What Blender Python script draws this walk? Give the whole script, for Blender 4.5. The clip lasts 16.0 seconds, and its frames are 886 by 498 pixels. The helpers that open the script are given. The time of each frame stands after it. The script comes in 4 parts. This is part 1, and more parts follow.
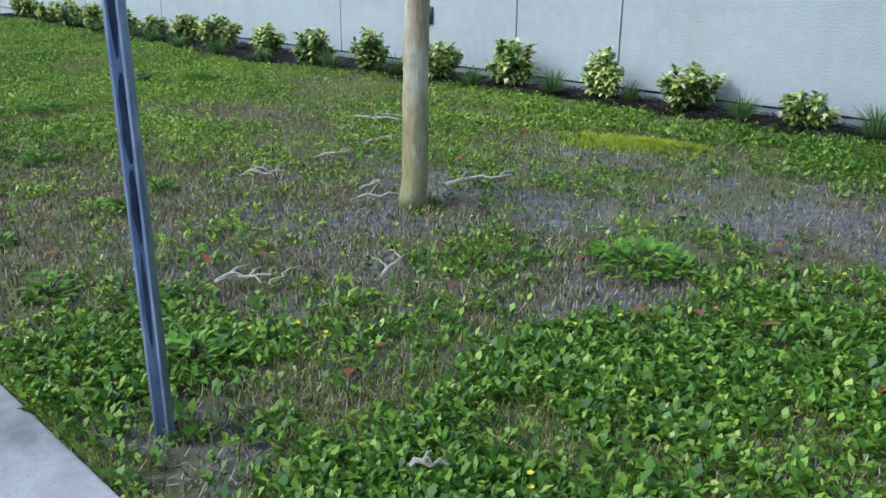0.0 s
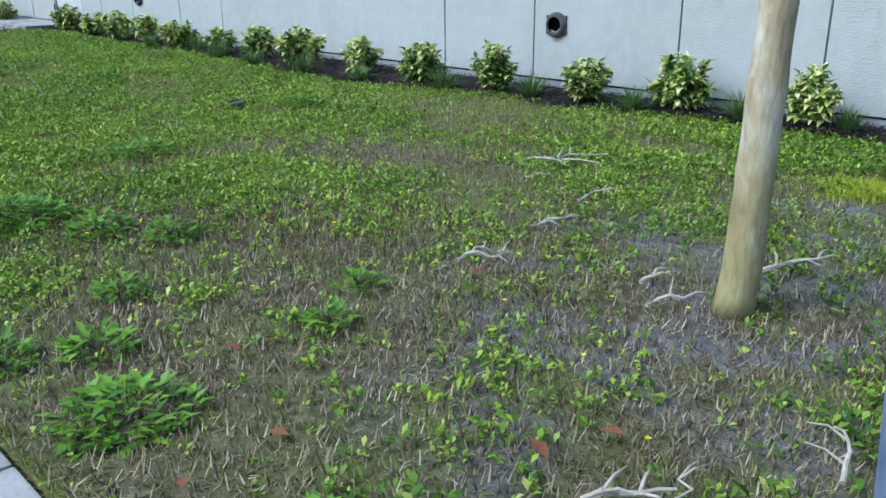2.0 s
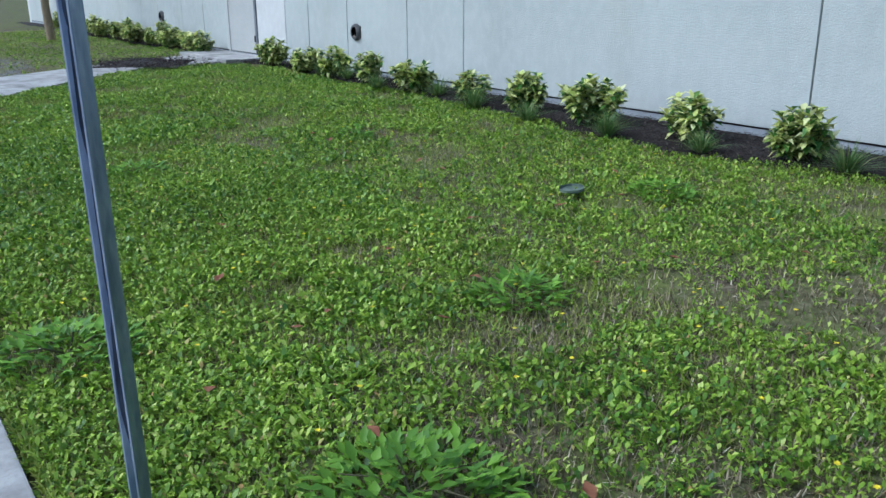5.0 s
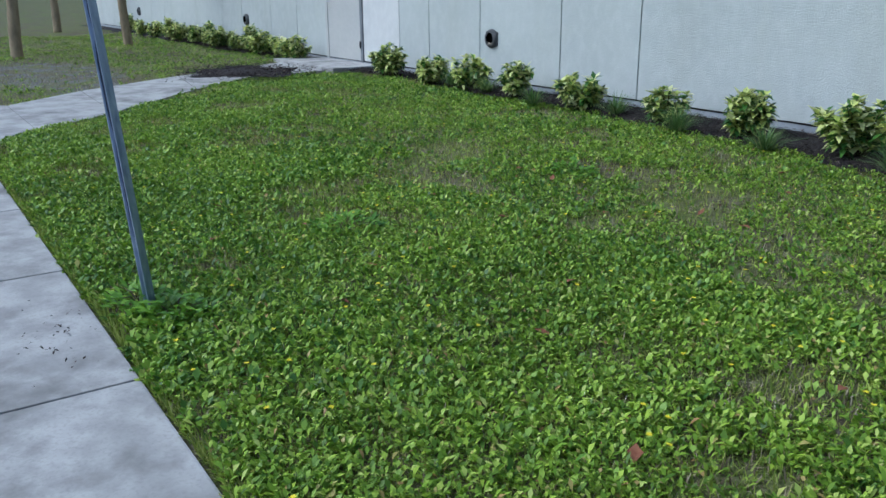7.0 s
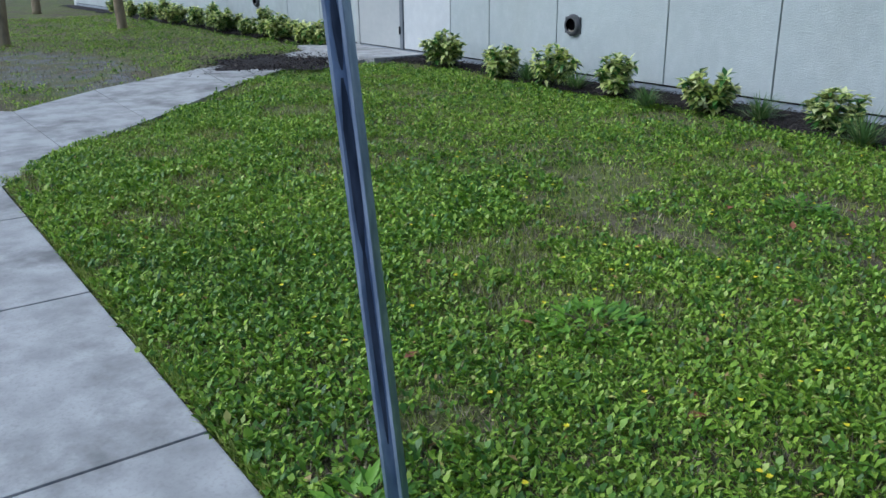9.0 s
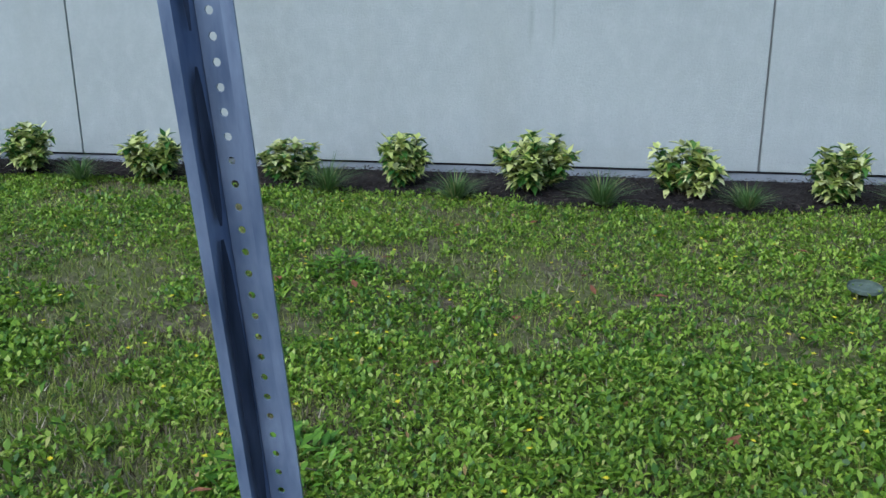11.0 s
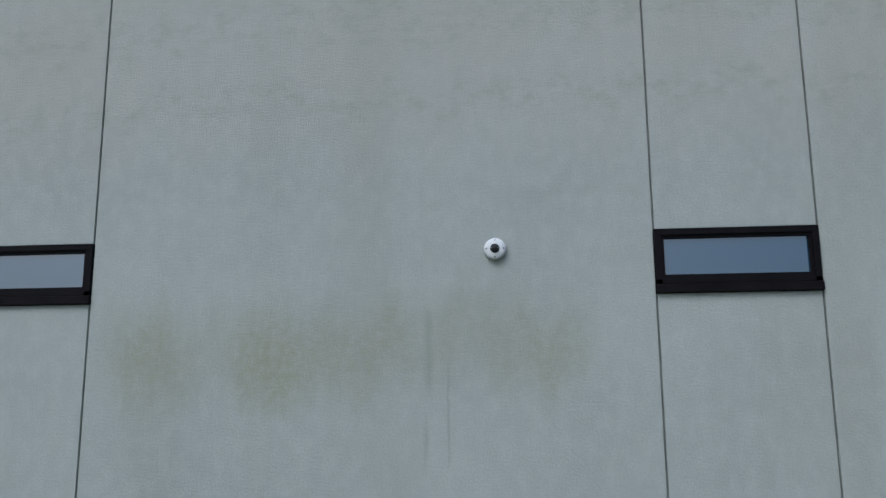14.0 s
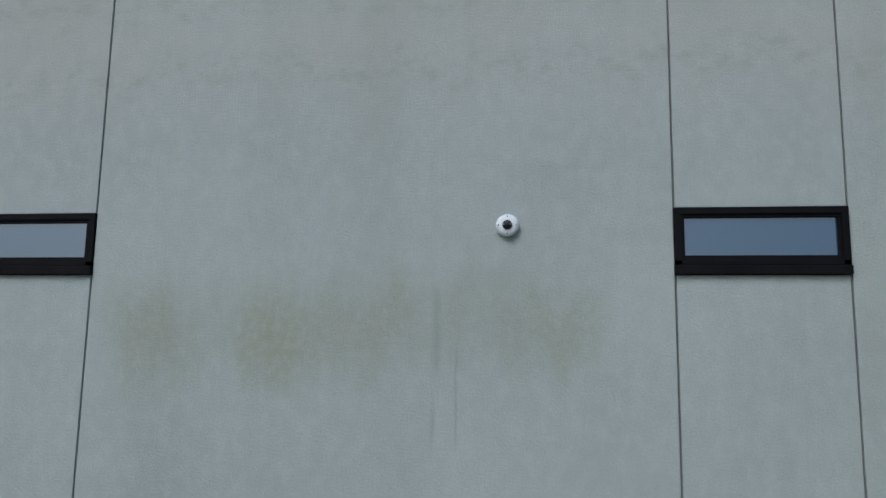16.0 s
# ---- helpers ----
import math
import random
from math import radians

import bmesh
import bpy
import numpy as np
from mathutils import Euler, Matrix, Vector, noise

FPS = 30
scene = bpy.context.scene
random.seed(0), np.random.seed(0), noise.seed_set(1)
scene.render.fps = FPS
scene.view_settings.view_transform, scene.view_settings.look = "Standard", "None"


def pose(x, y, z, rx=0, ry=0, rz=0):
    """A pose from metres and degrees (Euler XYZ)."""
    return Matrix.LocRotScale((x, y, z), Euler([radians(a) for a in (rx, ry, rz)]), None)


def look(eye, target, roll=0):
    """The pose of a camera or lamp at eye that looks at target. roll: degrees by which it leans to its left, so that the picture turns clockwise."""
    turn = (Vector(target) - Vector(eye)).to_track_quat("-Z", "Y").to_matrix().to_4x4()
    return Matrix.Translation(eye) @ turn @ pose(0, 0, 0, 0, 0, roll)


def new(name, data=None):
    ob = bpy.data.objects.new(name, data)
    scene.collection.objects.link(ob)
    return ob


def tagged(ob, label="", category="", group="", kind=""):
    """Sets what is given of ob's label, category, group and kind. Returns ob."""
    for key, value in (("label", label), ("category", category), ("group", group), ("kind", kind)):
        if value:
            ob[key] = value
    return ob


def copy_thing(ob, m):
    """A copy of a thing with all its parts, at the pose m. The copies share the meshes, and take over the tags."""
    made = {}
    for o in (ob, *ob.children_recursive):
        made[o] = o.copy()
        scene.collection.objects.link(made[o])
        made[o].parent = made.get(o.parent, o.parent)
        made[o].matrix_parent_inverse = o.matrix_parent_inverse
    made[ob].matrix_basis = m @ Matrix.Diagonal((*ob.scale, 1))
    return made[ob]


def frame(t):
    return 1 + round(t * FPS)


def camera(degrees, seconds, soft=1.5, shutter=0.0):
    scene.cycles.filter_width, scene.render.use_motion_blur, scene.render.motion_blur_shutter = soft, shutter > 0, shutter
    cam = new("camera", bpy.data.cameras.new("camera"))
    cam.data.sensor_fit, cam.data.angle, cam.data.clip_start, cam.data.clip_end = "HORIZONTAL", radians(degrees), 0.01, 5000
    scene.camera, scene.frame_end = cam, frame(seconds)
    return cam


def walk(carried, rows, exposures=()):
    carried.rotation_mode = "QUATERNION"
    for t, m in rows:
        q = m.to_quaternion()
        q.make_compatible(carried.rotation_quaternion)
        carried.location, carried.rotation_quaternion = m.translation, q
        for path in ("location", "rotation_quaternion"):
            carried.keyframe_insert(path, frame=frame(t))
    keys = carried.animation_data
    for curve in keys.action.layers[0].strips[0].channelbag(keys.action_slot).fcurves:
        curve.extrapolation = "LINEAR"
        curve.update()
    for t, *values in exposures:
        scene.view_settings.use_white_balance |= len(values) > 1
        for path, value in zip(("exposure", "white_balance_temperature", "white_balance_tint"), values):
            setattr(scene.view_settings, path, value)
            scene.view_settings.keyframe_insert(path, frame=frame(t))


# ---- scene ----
cam = camera(56.0, 16.0)

PATH = [
    (0, (8.299, -6.658, 1.237), (6.981, -5.311, 0.567), 0.4),
    (0.5, (7.842, -6.557, 1.213), (6.528, -5.175, 0.61), 0.3),
    (1, (7.396, -6.532, 1.226), (6.088, -5.149, 0.613), 0.4),
    (1.5, (6.947, -6.549, 1.232), (5.635, -5.18, 0.596), 0.5),
    (2, (6.485, -6.505, 1.234), (5.148, -5.176, 0.566), -0.5),
    (2.5, (6.009, -6.474, 1.211), (4.647, -5.179, 0.528), -1.1),
    (3, (5.531, -6.402, 1.227), (4.146, -5.137, 0.533), -1.3),
    (3.5, (5.075, -6.27, 1.256), (3.614, -5.07, 0.604), -1.9),
    (4, (4.617, -6.223, 1.252), (3.167, -5.001, 0.616), -1.0),
    (4.5, (4.155, -6.204, 1.242), (2.691, -4.99, 0.625), -0.3),
    (5, (3.661, -6.228, 1.24), (2.116, -5.111, 0.634), -0.3),
    (5.2, (3.455, -6.255, 1.208), (1.885, -5.158, 0.632), -0.4),
    (7.3, (1.405, -6.551, 1.258), (-0.188, -5.504, 0.652), -0.4),
    (7.5, (1.205, -6.556, 1.275), (-0.383, -5.505, 0.664), -0.2),
    (8, (0.729, -6.621, 1.248), (-0.836, -5.548, 0.617), -0.1),
    (8.2, (0.548, -6.63, 1.265), (-1.017, -5.566, 0.617), -0.4),
    (10.3, (-1.066, -6.681, 1.293), (-2.225, -5.2, 0.611), -2.0),
    (10.5, (-1.144, -6.642, 1.27), (-2.009, -4.96, 0.618), -1.8),
    (10.8, (-1.181, -6.641, 1.285), (-1.652, -4.789, 0.694), -0.5),
    (11, (-1.219, -6.662, 1.307), (-1.574, -4.775, 0.752), -0.3),
    (11.5, (-1.206, -6.653, 1.381), (-1.383, -4.69, 1.037), -0.5),
    (12, (-1.227, -6.632, 1.385), (-1.28, -4.633, 1.348), -0.3),
    (12.5, (-1.226, -6.639, 1.433), (-1.225, -4.644, 1.569), -0.8),
    (13, (-1.178, -6.636, 1.456), (-1.236, -4.655, 1.712), -0.9),
    (13.5, (-1.055, -6.563, 1.448), (-1.215, -4.593, 1.755), -0.3),
    (14, (-1.028, -6.415, 1.471), (-1.212, -4.459, 1.846), -0.4),
    (14.5, (-1.043, -6.29, 1.495), (-1.201, -4.357, 1.987), -0.4),
    (15, (-1.007, -6.211, 1.497), (-1.196, -4.275, 1.961), 0.3),
    (15.5, (-0.944, -6.181, 1.49), (-1.173, -4.23, 1.866), 0.9),
    (16, (-0.962, -6.172, 1.49), (-1.199, -4.213, 1.815), 0.9),
]

# ---- where the loose things stand ----
# x, y, lean along x and y (metres a metre), turn in degrees, foot of the sign
POSTS = [(6.41, -5.80, -0.082, 0.039, 4.0, 1.62), (1.93, -5.84, 0.016, -0.013, 3.0, 1.75), (-1.535, -5.81, -0.05, -0.06, 2.0, 1.637)]
TREES = [(5.22, -3.77, (0.045, 0.04))]
TWIGS = [((3.23, -2.62), (3.55, -2.11), 0.011), ((5.54, -5.11), (5.69, -4.95), 0.009), ((4.19, -4.14), (4.32, -3.93), 0.008),
         ((5.15, -3.42), (5.32, -3.06), 0.009), ((4.12, -3.56), (4.20, -3.35), 0.008), ((4.02, -3.06), (4.02, -2.80), 0.007),
         ((5.95, -4.61), (5.85, -4.37), 0.006), ((5.02, -4.00), (5.13, -3.76), 0.007), ((6.99, -5.44), (7.07, -5.38), 0.008), ((3.50, -2.86), (3.63, -2.79), 0.005),
         ((4.88, -3.82), (4.90, -3.66), 0.008), ((5.73, -5.00), (5.65, -4.80), 0.004), ((6.79, -2.09), (6.85, -2.02), 0.006), ((4.18, -4.06), (4.26, -3.91), 0.006)]
WEEDS = [(6.08, -5.52, 0.14), (6.58, -3.72, 0.21), (4.38, -5.68, 0.19), (3.92, -5.56, 0.10), (4.30, -4.90, 0.07), (5.2, -5.62, 0.08),
         (0.70, -5.72, 0.24), (2.12, -5.22, 0.26), (1.23, -4.08, 0.2), (2.66, -5.00, 0.14), (3.77, -5.82, 0.10), (2.98, -4.8, 0.1),
         (3.5, -5.3, 0.08), (4.1, -4.6, 0.07), (3.1, -3.6, 0.08), (-1.42, -5.74, 0.16), (-1.65, -5.82, 0.12), (-2.1, -4.63, 0.22), (0.4, -2.2, 0.2), (-2.5, -2.7, 0.16)]
walk(cam, [(t, look(eye, target, roll)) for t, eye, target, roll in PATH],
     exposures=[(t, e, w, 5) for t, e, w in ((0, 0.68, 5100), (2, 0.76, 5100), (3.5, 0.78, 5100), (5, 0.62, 5100), (7.5, 0.4, 5100), (8.2, 0.38, 5100), (10.5, 0.3, 5100), (11.5, 0.22, 5150), (12.5, -0.08, 5250), (13.0, -0.2, 5300), (13.5, -0.24, 5400), (14.5, -0.27, 5500), (16, -0.27, 5500))])

# ---- sky and sun ----
world = bpy.data.worlds.new("overcast_sky")
scene.world = world
world.use_nodes = True
wn = world.node_tree
sky = wn.nodes.new("ShaderNodeTexSky")
sky.sky_type, sky.sun_disc = "NISHITA", False
SUN_EL, SUN_AZ = radians(48), radians(205)
sky.sun_elevation, sky.sun_rotation = SUN_EL, SUN_AZ
sky.air_density, sky.dust_density, sky.ozone_density = 1.0, 4.0, 2.0
wn.nodes["Background"].inputs["Strength"].default_value = 0.13
wn.links.new(sky.outputs[0], wn.nodes["Background"].inputs["Color"])
sun = new("sun", bpy.data.lights.new("sun", "SUN"))
sun.data.energy, sun.data.angle, sun.data.color = 1.0, radians(25), (1.0, 0.97, 0.92)
sun.matrix_world = look((math.sin(SUN_AZ) * 40, math.cos(SUN_AZ) * 40, math.tan(SUN_EL) * 40), (0, 0, 0))


# ---- materials ----
class Nodes:
    """A node material in the making."""

    def __init__(self, name, rough=0.7, metal=0.0, spec=0.4):
        self.m = bpy.data.materials.new(name)
        self.m.use_nodes = True
        self.t = self.m.node_tree
        self.b = self.t.nodes["Principled BSDF"]
        self.b.inputs["Roughness"].default_value = rough
        self.b.inputs["Metallic"].default_value = metal
        self.b.inputs["Specular IOR Level"].default_value = spec
        self.co = self.t.nodes.new("ShaderNodeTexCoord").outputs["Object"]
        self.geo = self.t.nodes.new("ShaderNodeNewGeometry")

    def add(self, kind, **kw):
        n = self.t.nodes.new(kind)
        for k, v in kw.items():
            n.inputs[k.replace("_", " ")].default_value = v
        return n

    def link(self, a, b):
        self.t.links.new(a, b)

    def place(self, scale=(1, 1, 1), world=True):
        mp = self.t.nodes.new("ShaderNodeMapping")
        mp.inputs["Scale"].default_value = scale
        self.link(self.geo.outputs["Position"] if world else self.co, mp.inputs["Vector"])
        return mp.outputs[0]

    def noise(self, scale, detail=4.0, at=None, rough=0.55):
        n = self.add("ShaderNodeTexNoise", Scale=scale, Detail=detail, Roughness=rough)
        self.link(at or self.geo.outputs["Position"], n.inputs["Vector"])
        return n.outputs["Fac"]

    def ramp(self, fac, stops):
        r = self.t.nodes.new("ShaderNodeValToRGB")
        e = r.color_ramp.elements
        while len(e) < len(stops):
            e.new(0.5)
        for s, (p, c) in zip(e, stops):
            s.position, s.color = p, (*c, 1) if len(c) == 3 else c
        self.link(fac, r.inputs[0])
        return r.outputs[0]

    def mix(self, fac, a, b, how="MIX"):
        n = self.t.nodes.new("ShaderNodeMix")
        n.data_type, n.blend_type = "RGBA", how
        for s, v in ((n.inputs[0], fac), (n.inputs[6], a), (n.inputs[7], b)):
            if isinstance(v, (int, float)):
                s.default_value = v
            elif isinstance(v, tuple):
                s.default_value = (*v, 1)
            else:
                self.link(v, s)
        return n.outputs[2]

    def math(self, op, a, b=0.0, clamp=False):
        n = self.t.nodes.new("ShaderNodeMath")
        n.operation, n.use_clamp = op, clamp
        for s, v in zip(n.inputs, (a, b)):
            if isinstance(v, (int, float)):
                s.default_value = v
            else:
                self.link(v, s)
        return n.outputs[0]

    def color(self, c):
        if isinstance(c, tuple):
            self.b.inputs["Base Color"].default_value = (*c, 1)
        else:
            self.link(c, self.b.inputs["Base Color"])
        return self

    def bump(self, h, strength=0.3, dist=0.01):
        n = self.add("ShaderNodeBump", Strength=strength, Distance=dist)
        self.link(h, n.inputs["Height"])
        self.link(n.outputs[0], self.b.inputs["Normal"])
        return self


G = (lambda v: (v, v, v))


def stucco(name, base, streak=True):
    """Painted stucco with fine trowel texture, cloudy weathering and algae runs."""
    k = Nodes(name, 0.9, spec=0.2)
    cloud = k.noise(0.7, 3)
    streaks = k.noise(1.0, 4, k.place((3.2, 3.2, 0.35)))
    mottle = k.noise(9.0, 5, k.place((1, 1, 0.7)))
    c = k.mix(k.ramp(cloud, [(0.35, G(0)), (0.7, G(1))]), base, tuple(v * 0.88 for v in base))
    c = k.mix(k.math("MULTIPLY", k.ramp(mottle, [(0.42, G(0)), (0.68, G(1))]), 0.5), c, tuple(v * 1.1 for v in base))
    c = k.mix(k.math("MULTIPLY", k.ramp(k.noise(34, 5, None, 0.7), [(0.42, G(0)), (0.62, G(1))]), 0.22), c, tuple(v * 0.8 for v in base))
    if streak:
        # algae band under the camera, broken into vertical runs
        sep = k.t.nodes.new("ShaderNodeSeparateXYZ")
        k.link(k.geo.outputs["Position"], sep.inputs[0])
        x, z = sep.outputs[0], sep.outputs[2]

        def window(v, lo, hi, soft):
            up = k.math("DIVIDE", k.math("SUBTRACT", v, lo), soft, True)
            dn = k.math("DIVIDE", k.math("SUBTRACT", hi, v), soft, True)
            return k.math("MULTIPLY", up, dn)
        wob = k.math("ADD", z, k.math("MULTIPLY", k.math("SUBTRACT", streaks, 0.5), 0.9))
        band = k.math("MULTIPLY", window(x, -4.5, -0.45, 0.35), window(wob, 1.5, 2.45, 0.35))
        runs = k.noise(1.0, 3, k.place((2.3, 2.3, 0.12)))
        grain = k.noise(16.0, 5)
        amt = k.math("MULTIPLY", band, k.ramp(runs, [(0.25, G(0.25)), (0.6, G(1))]))
        amt = k.math("MULTIPLY", amt, k.ramp(grain, [(0.3, G(0.4)), (0.65, G(1))]))
        c = k.mix(k.math("MULTIPLY", amt, 0.42), c, (0.31, 0.31, 0.20))
        for cx, zl, zh, wd in ((-1.6, 0.95, 1.75, 0.018), (-1.77, 0.95, 1.45, 0.035), (-1.75, 1.5, 2.3, 0.05)):
            wx = k.math("ADD", x, k.math("MULTIPLY", k.math("SUBTRACT", mottle, 0.5), 0.05))
            line = k.math("MULTIPLY", window(wx, cx - wd, cx + wd, wd), window(wob, zl, zh, 0.2))
            c = k.mix(k.math("MULTIPLY", line, 0.3), c, (0.22, 0.23, 0.18))
        # warmer beige tint higher up the wall, and broken lichen bands
        warm = k.math("MULTIPLY", window(wob, 3.3, 12.0, 0.9), k.ramp(cloud, [(0.3, G(0.35)), (0.65, G(1))]))
        c = k.mix(k.math("MULTIPLY", warm, 0.55), c, (0.50, 0.475, 0.41))
        for zl, zh, amt2 in ((3.75, 4.15, 0.5), (4.35, 4.95, 0.4), (3.05, 3.3, 0.25)):
            lich = k.math("MULTIPLY", window(wob, zl, zh, 0.16), k.ramp(k.noise(7.0, 6, k.place((0.8, 0.8, 1.3)), 0.7), [(0.46, G(0)), (0.62, G(1))]))
            c = k.mix(k.math("MULTIPLY", lich, amt2), c, (0.36, 0.37, 0.30))
        for cx, cz, rx, rz in ((-3.95, 1.75, 0.42, 0.5), (-2.55, 1.85, 0.8, 0.42), (-3.05, 1.9, 0.35, 0.45), (-0.75, 1.95, 0.35, 0.3)):
            ux = k.math("DIVIDE", k.math("SUBTRACT", x, cx), rx)
            uz = k.math("DIVIDE", k.math("SUBTRACT", wob, cz), rz)
            blob = k.math("SUBTRACT", 1.0, k.math("ADD", k.math("MULTIPLY", ux, ux), k.math("MULTIPLY", uz, uz)), True)
            c = k.mix(k.math("MULTIPLY", k.math("MULTIPLY", blob, k.ramp(grain, [(0.3, G(0.3)), (0.6, G(1))])), 0.3), c, (0.31, 0.31, 0.19))
        # faint grime over the rest
        c = k.mix(k.math("MULTIPLY", k.ramp(k.noise(1.0, 4, k.place((1.2, 1.2, 0.15))), [(0.52, G(0)), (0.72, G(1))]), 0.16), c, (0.3, 0.29, 0.22))
    k.color(c)
    rough = k.math("ADD", k.noise(55, 4), k.math("MULTIPLY", k.noise(160, 2), 0.6))
    return k.bump(rough, 0.8, 0.008).m


WALL = stucco("wall_stucco", (0.468, 0.493, 0.462))
PLAIN = stucco("pale_stucco", (0.60, 0.60, 0.57), False)


def simple(name, a, b, scale=6.0, rough=0.6, metal=0.0, spec=0.4, bump=0.15, dist=0.004, stretch=(1, 1, 1), lo=0.35, hi=0.68):
    k = Nodes(name, rough, metal, spec)
    at = k.place(stretch, False)
    n = k.noise(scale, 5, at)
    f = k.noise(scale * 7, 3, at)
    k.color(k.mix(k.math("MULTIPLY", f, 0.35), k.ramp(n, [(lo, a), (hi, b)]), tuple(v * 0.6 for v in a)))
    return k.bump(k.math("ADD", n, k.math("MULTIPLY", f, 0.5)), bump, dist).m


FOOTING = simple("footing_metal_grey", (0.26, 0.28, 0.30), (0.36, 0.38, 0.40), 5, 0.6)
BRONZE = simple("dark_bronze_aluminium", (0.007, 0.006, 0.007), (0.013, 0.011, 0.012), 4, 0.55, 0.0, 0.08, bump=0.03)
BLACK = simple("black_plastic", (0.012, 0.012, 0.013), (0.03, 0.03, 0.032), 12, 0.5)
PIPE = simple("weathered_cast_collar", (0.05, 0.05, 0.05), (0.12, 0.115, 0.11), 18, 0.65)
HOLE = simple("pipe_depth_black", (0.002, 0.002, 0.002), (0.004, 0.004, 0.004), 8, 1.0, 0.0, 0.0)
PALE_LIP = simple("pale_tan_lip", (0.18, 0.14, 0.09), (0.32, 0.29, 0.24), 30, 0.8)
WHITE = simple("white_plastic", (0.86, 0.86, 0.86), (0.9, 0.9, 0.9), 3, 0.35, bump=0.02)
DOOR = simple("painted_steel_door", (0.44, 0.44, 0.41), (0.48, 0.475, 0.44), 2, 0.5, bump=0.03)
GALV = simple("galvanised_steel", (0.16, 0.21, 0.32), (0.38, 0.45, 0.58), 26, 0.4, 0.7, 0.5, 0.06, 0.002, (1, 1, 0.25))
SCUFF_SHADE = simple("scuffed_zinc_in_shade", (0.025, 0.035, 0.055), (0.10, 0.12, 0.17), 40, 0.5, 0.5, 0.5, 0.05, 0.002, (1, 1, 0.2))
SIGNW = simple("white_reflective_sheet", (0.66, 0.68, 0.72), (0.7, 0.72, 0.76), 3, 0.3, bump=0.01)
SIGNB = simple("black_sign_print", (0.006, 0.006, 0.008), (0.010, 0.010, 0.012), 6, 0.6, 0.0, 0.08, bump=0.01)
SIGNBLUE = simple("blue_sign_print", (0.01, 0.06, 0.28), (0.015, 0.07, 0.32), 6, 0.4, bump=0.01)
ZINC = simple("zinc_bolt", (0.45, 0.46, 0.48), (0.6, 0.61, 0.63), 30, 0.3, 0.9)
BARK = simple("tree_bark", (0.2, 0.15, 0.09), (0.38, 0.3, 0.18), 9, 0.9, bump=0.8, dist=0.01, stretch=(1, 1, 0.35))
TWIG = simple("dry_bleached_wood", (0.32, 0.28, 0.21), (0.58, 0.54, 0.45), 25, 0.9, bump=0.3)
HOSE = simple("green_plastic_lid", (0.09, 0.12, 0.09), (0.17, 0.21, 0.165), 20, 0.9)
DEADLEAF = simple("fallen_leaf", (0.16, 0.05, 0.02), (0.26, 0.11, 0.05), 30, 0.8)
YELLOW = simple("yellow_petals", (0.72, 0.6, 0.01), (0.8, 0.68, 0.02), 30, 0.6)

k = Nodes("window_glass", 0.03, spec=0.9)
k.color((0.012, 0.055, 0.11))
k.b.inputs["IOR"].default_value = 1.9
GLASS = k.m

# bark of the lawn tree: tan with a green algae foot
k = Nodes("palm_bark", 0.9, spec=0.2)
sep = k.t.nodes.new("ShaderNodeSeparateXYZ")
k.link(k.co, sep.inputs[0])
patch = k.noise(7, 5, k.place((1, 1, 0.5), False))
fine = k.noise(40, 4, k.place((1, 1, 0.25), False))
c = k.ramp(patch, [(0.3, (0.24, 0.19, 0.11)), (0.5, (0.40, 0.33, 0.2)), (0.66, (0.62, 0.58, 0.46))])
low = k.math("SUBTRACT", 1.0, k.math("DIVIDE", sep.outputs[2], 0.9, True), True)
low = k.math("MULTIPLY", low, k.ramp(k.noise(3, 3, k.place((1, 1, 0.4), False)), [(0.3, G(0.2)), (0.6, G(1))]))
c = k.mix(k.math("MULTIPLY", low, 0.75), c, (0.3, 0.28, 0.07))
k.color(k.mix(k.math("MULTIPLY", k.ramp(fine, [(0.5, G(0)), (0.75, G(1))]), 0.5), c, (0.10, 0.08, 0.05)))
TRUNK = k.bump(k.math("ADD", patch, fine), 0.7, 0.012).m

# concrete
k = Nodes("broomed_concrete", 0.9, spec=0.25)
big, mid, fine = k.noise(1.6, 6, None, 0.65), k.noise(4.5, 6), k.noise(70, 3)
oi = k.t.nodes.new("ShaderNodeObjectInfo")
c = k.ramp(mid, [(0.28, (0.23, 0.225, 0.21)), (0.6, (0.41, 0.40, 0.375))])
c = k.mix(k.math("MULTIPLY", k.ramp(big, [(0.5, G(0)), (0.66, G(1))]), 0.8), c, (0.12, 0.115, 0.105))
c = k.mix(k.math("MULTIPLY", oi.outputs["Random"], 0.12), c, (0.25, 0.24, 0.23))
k.color(k.mix(k.math("MULTIPLY", k.ramp(fine, [(0.5, G(0)), (0.7, G(1))]), 0.3), c, (0.2, 0.19, 0.18)))
CONCRETE = k.bump(k.math("ADD", fine, mid), 0.3, 0.003).m

ASPHALT = simple("asphalt", (0.035, 0.035, 0.036), (0.065, 0.064, 0.062), 40, 0.9, bump=0.5)
MULCHSOIL = simple("dark_mulch_soil", (0.010, 0.007, 0.006), (0.034, 0.024, 0.02), 30, 0.95, bump=0.9, dist=0.02)

# soil, thatch, sand: the lawn's ground
k = Nodes("sandy_lawn_soil", 0.95, spec=0.15)
sep = k.t.nodes.new("ShaderNodeSeparateXYZ")
k.link(k.geo.outputs["Position"], sep.inputs[0])


def spot(cx, cy, rx, ry):
    dx = k.math("DIVIDE", k.math("SUBTRACT", sep.outputs[0], cx), rx)
    dy = k.math("DIVIDE", k.math("SUBTRACT", sep.outputs[1], cy), ry)
    return k.math("SUBTRACT", 1.0, k.math("ADD", k.math("MULTIPLY", dx, dx), k.math("MULTIPLY", dy, dy)), True)


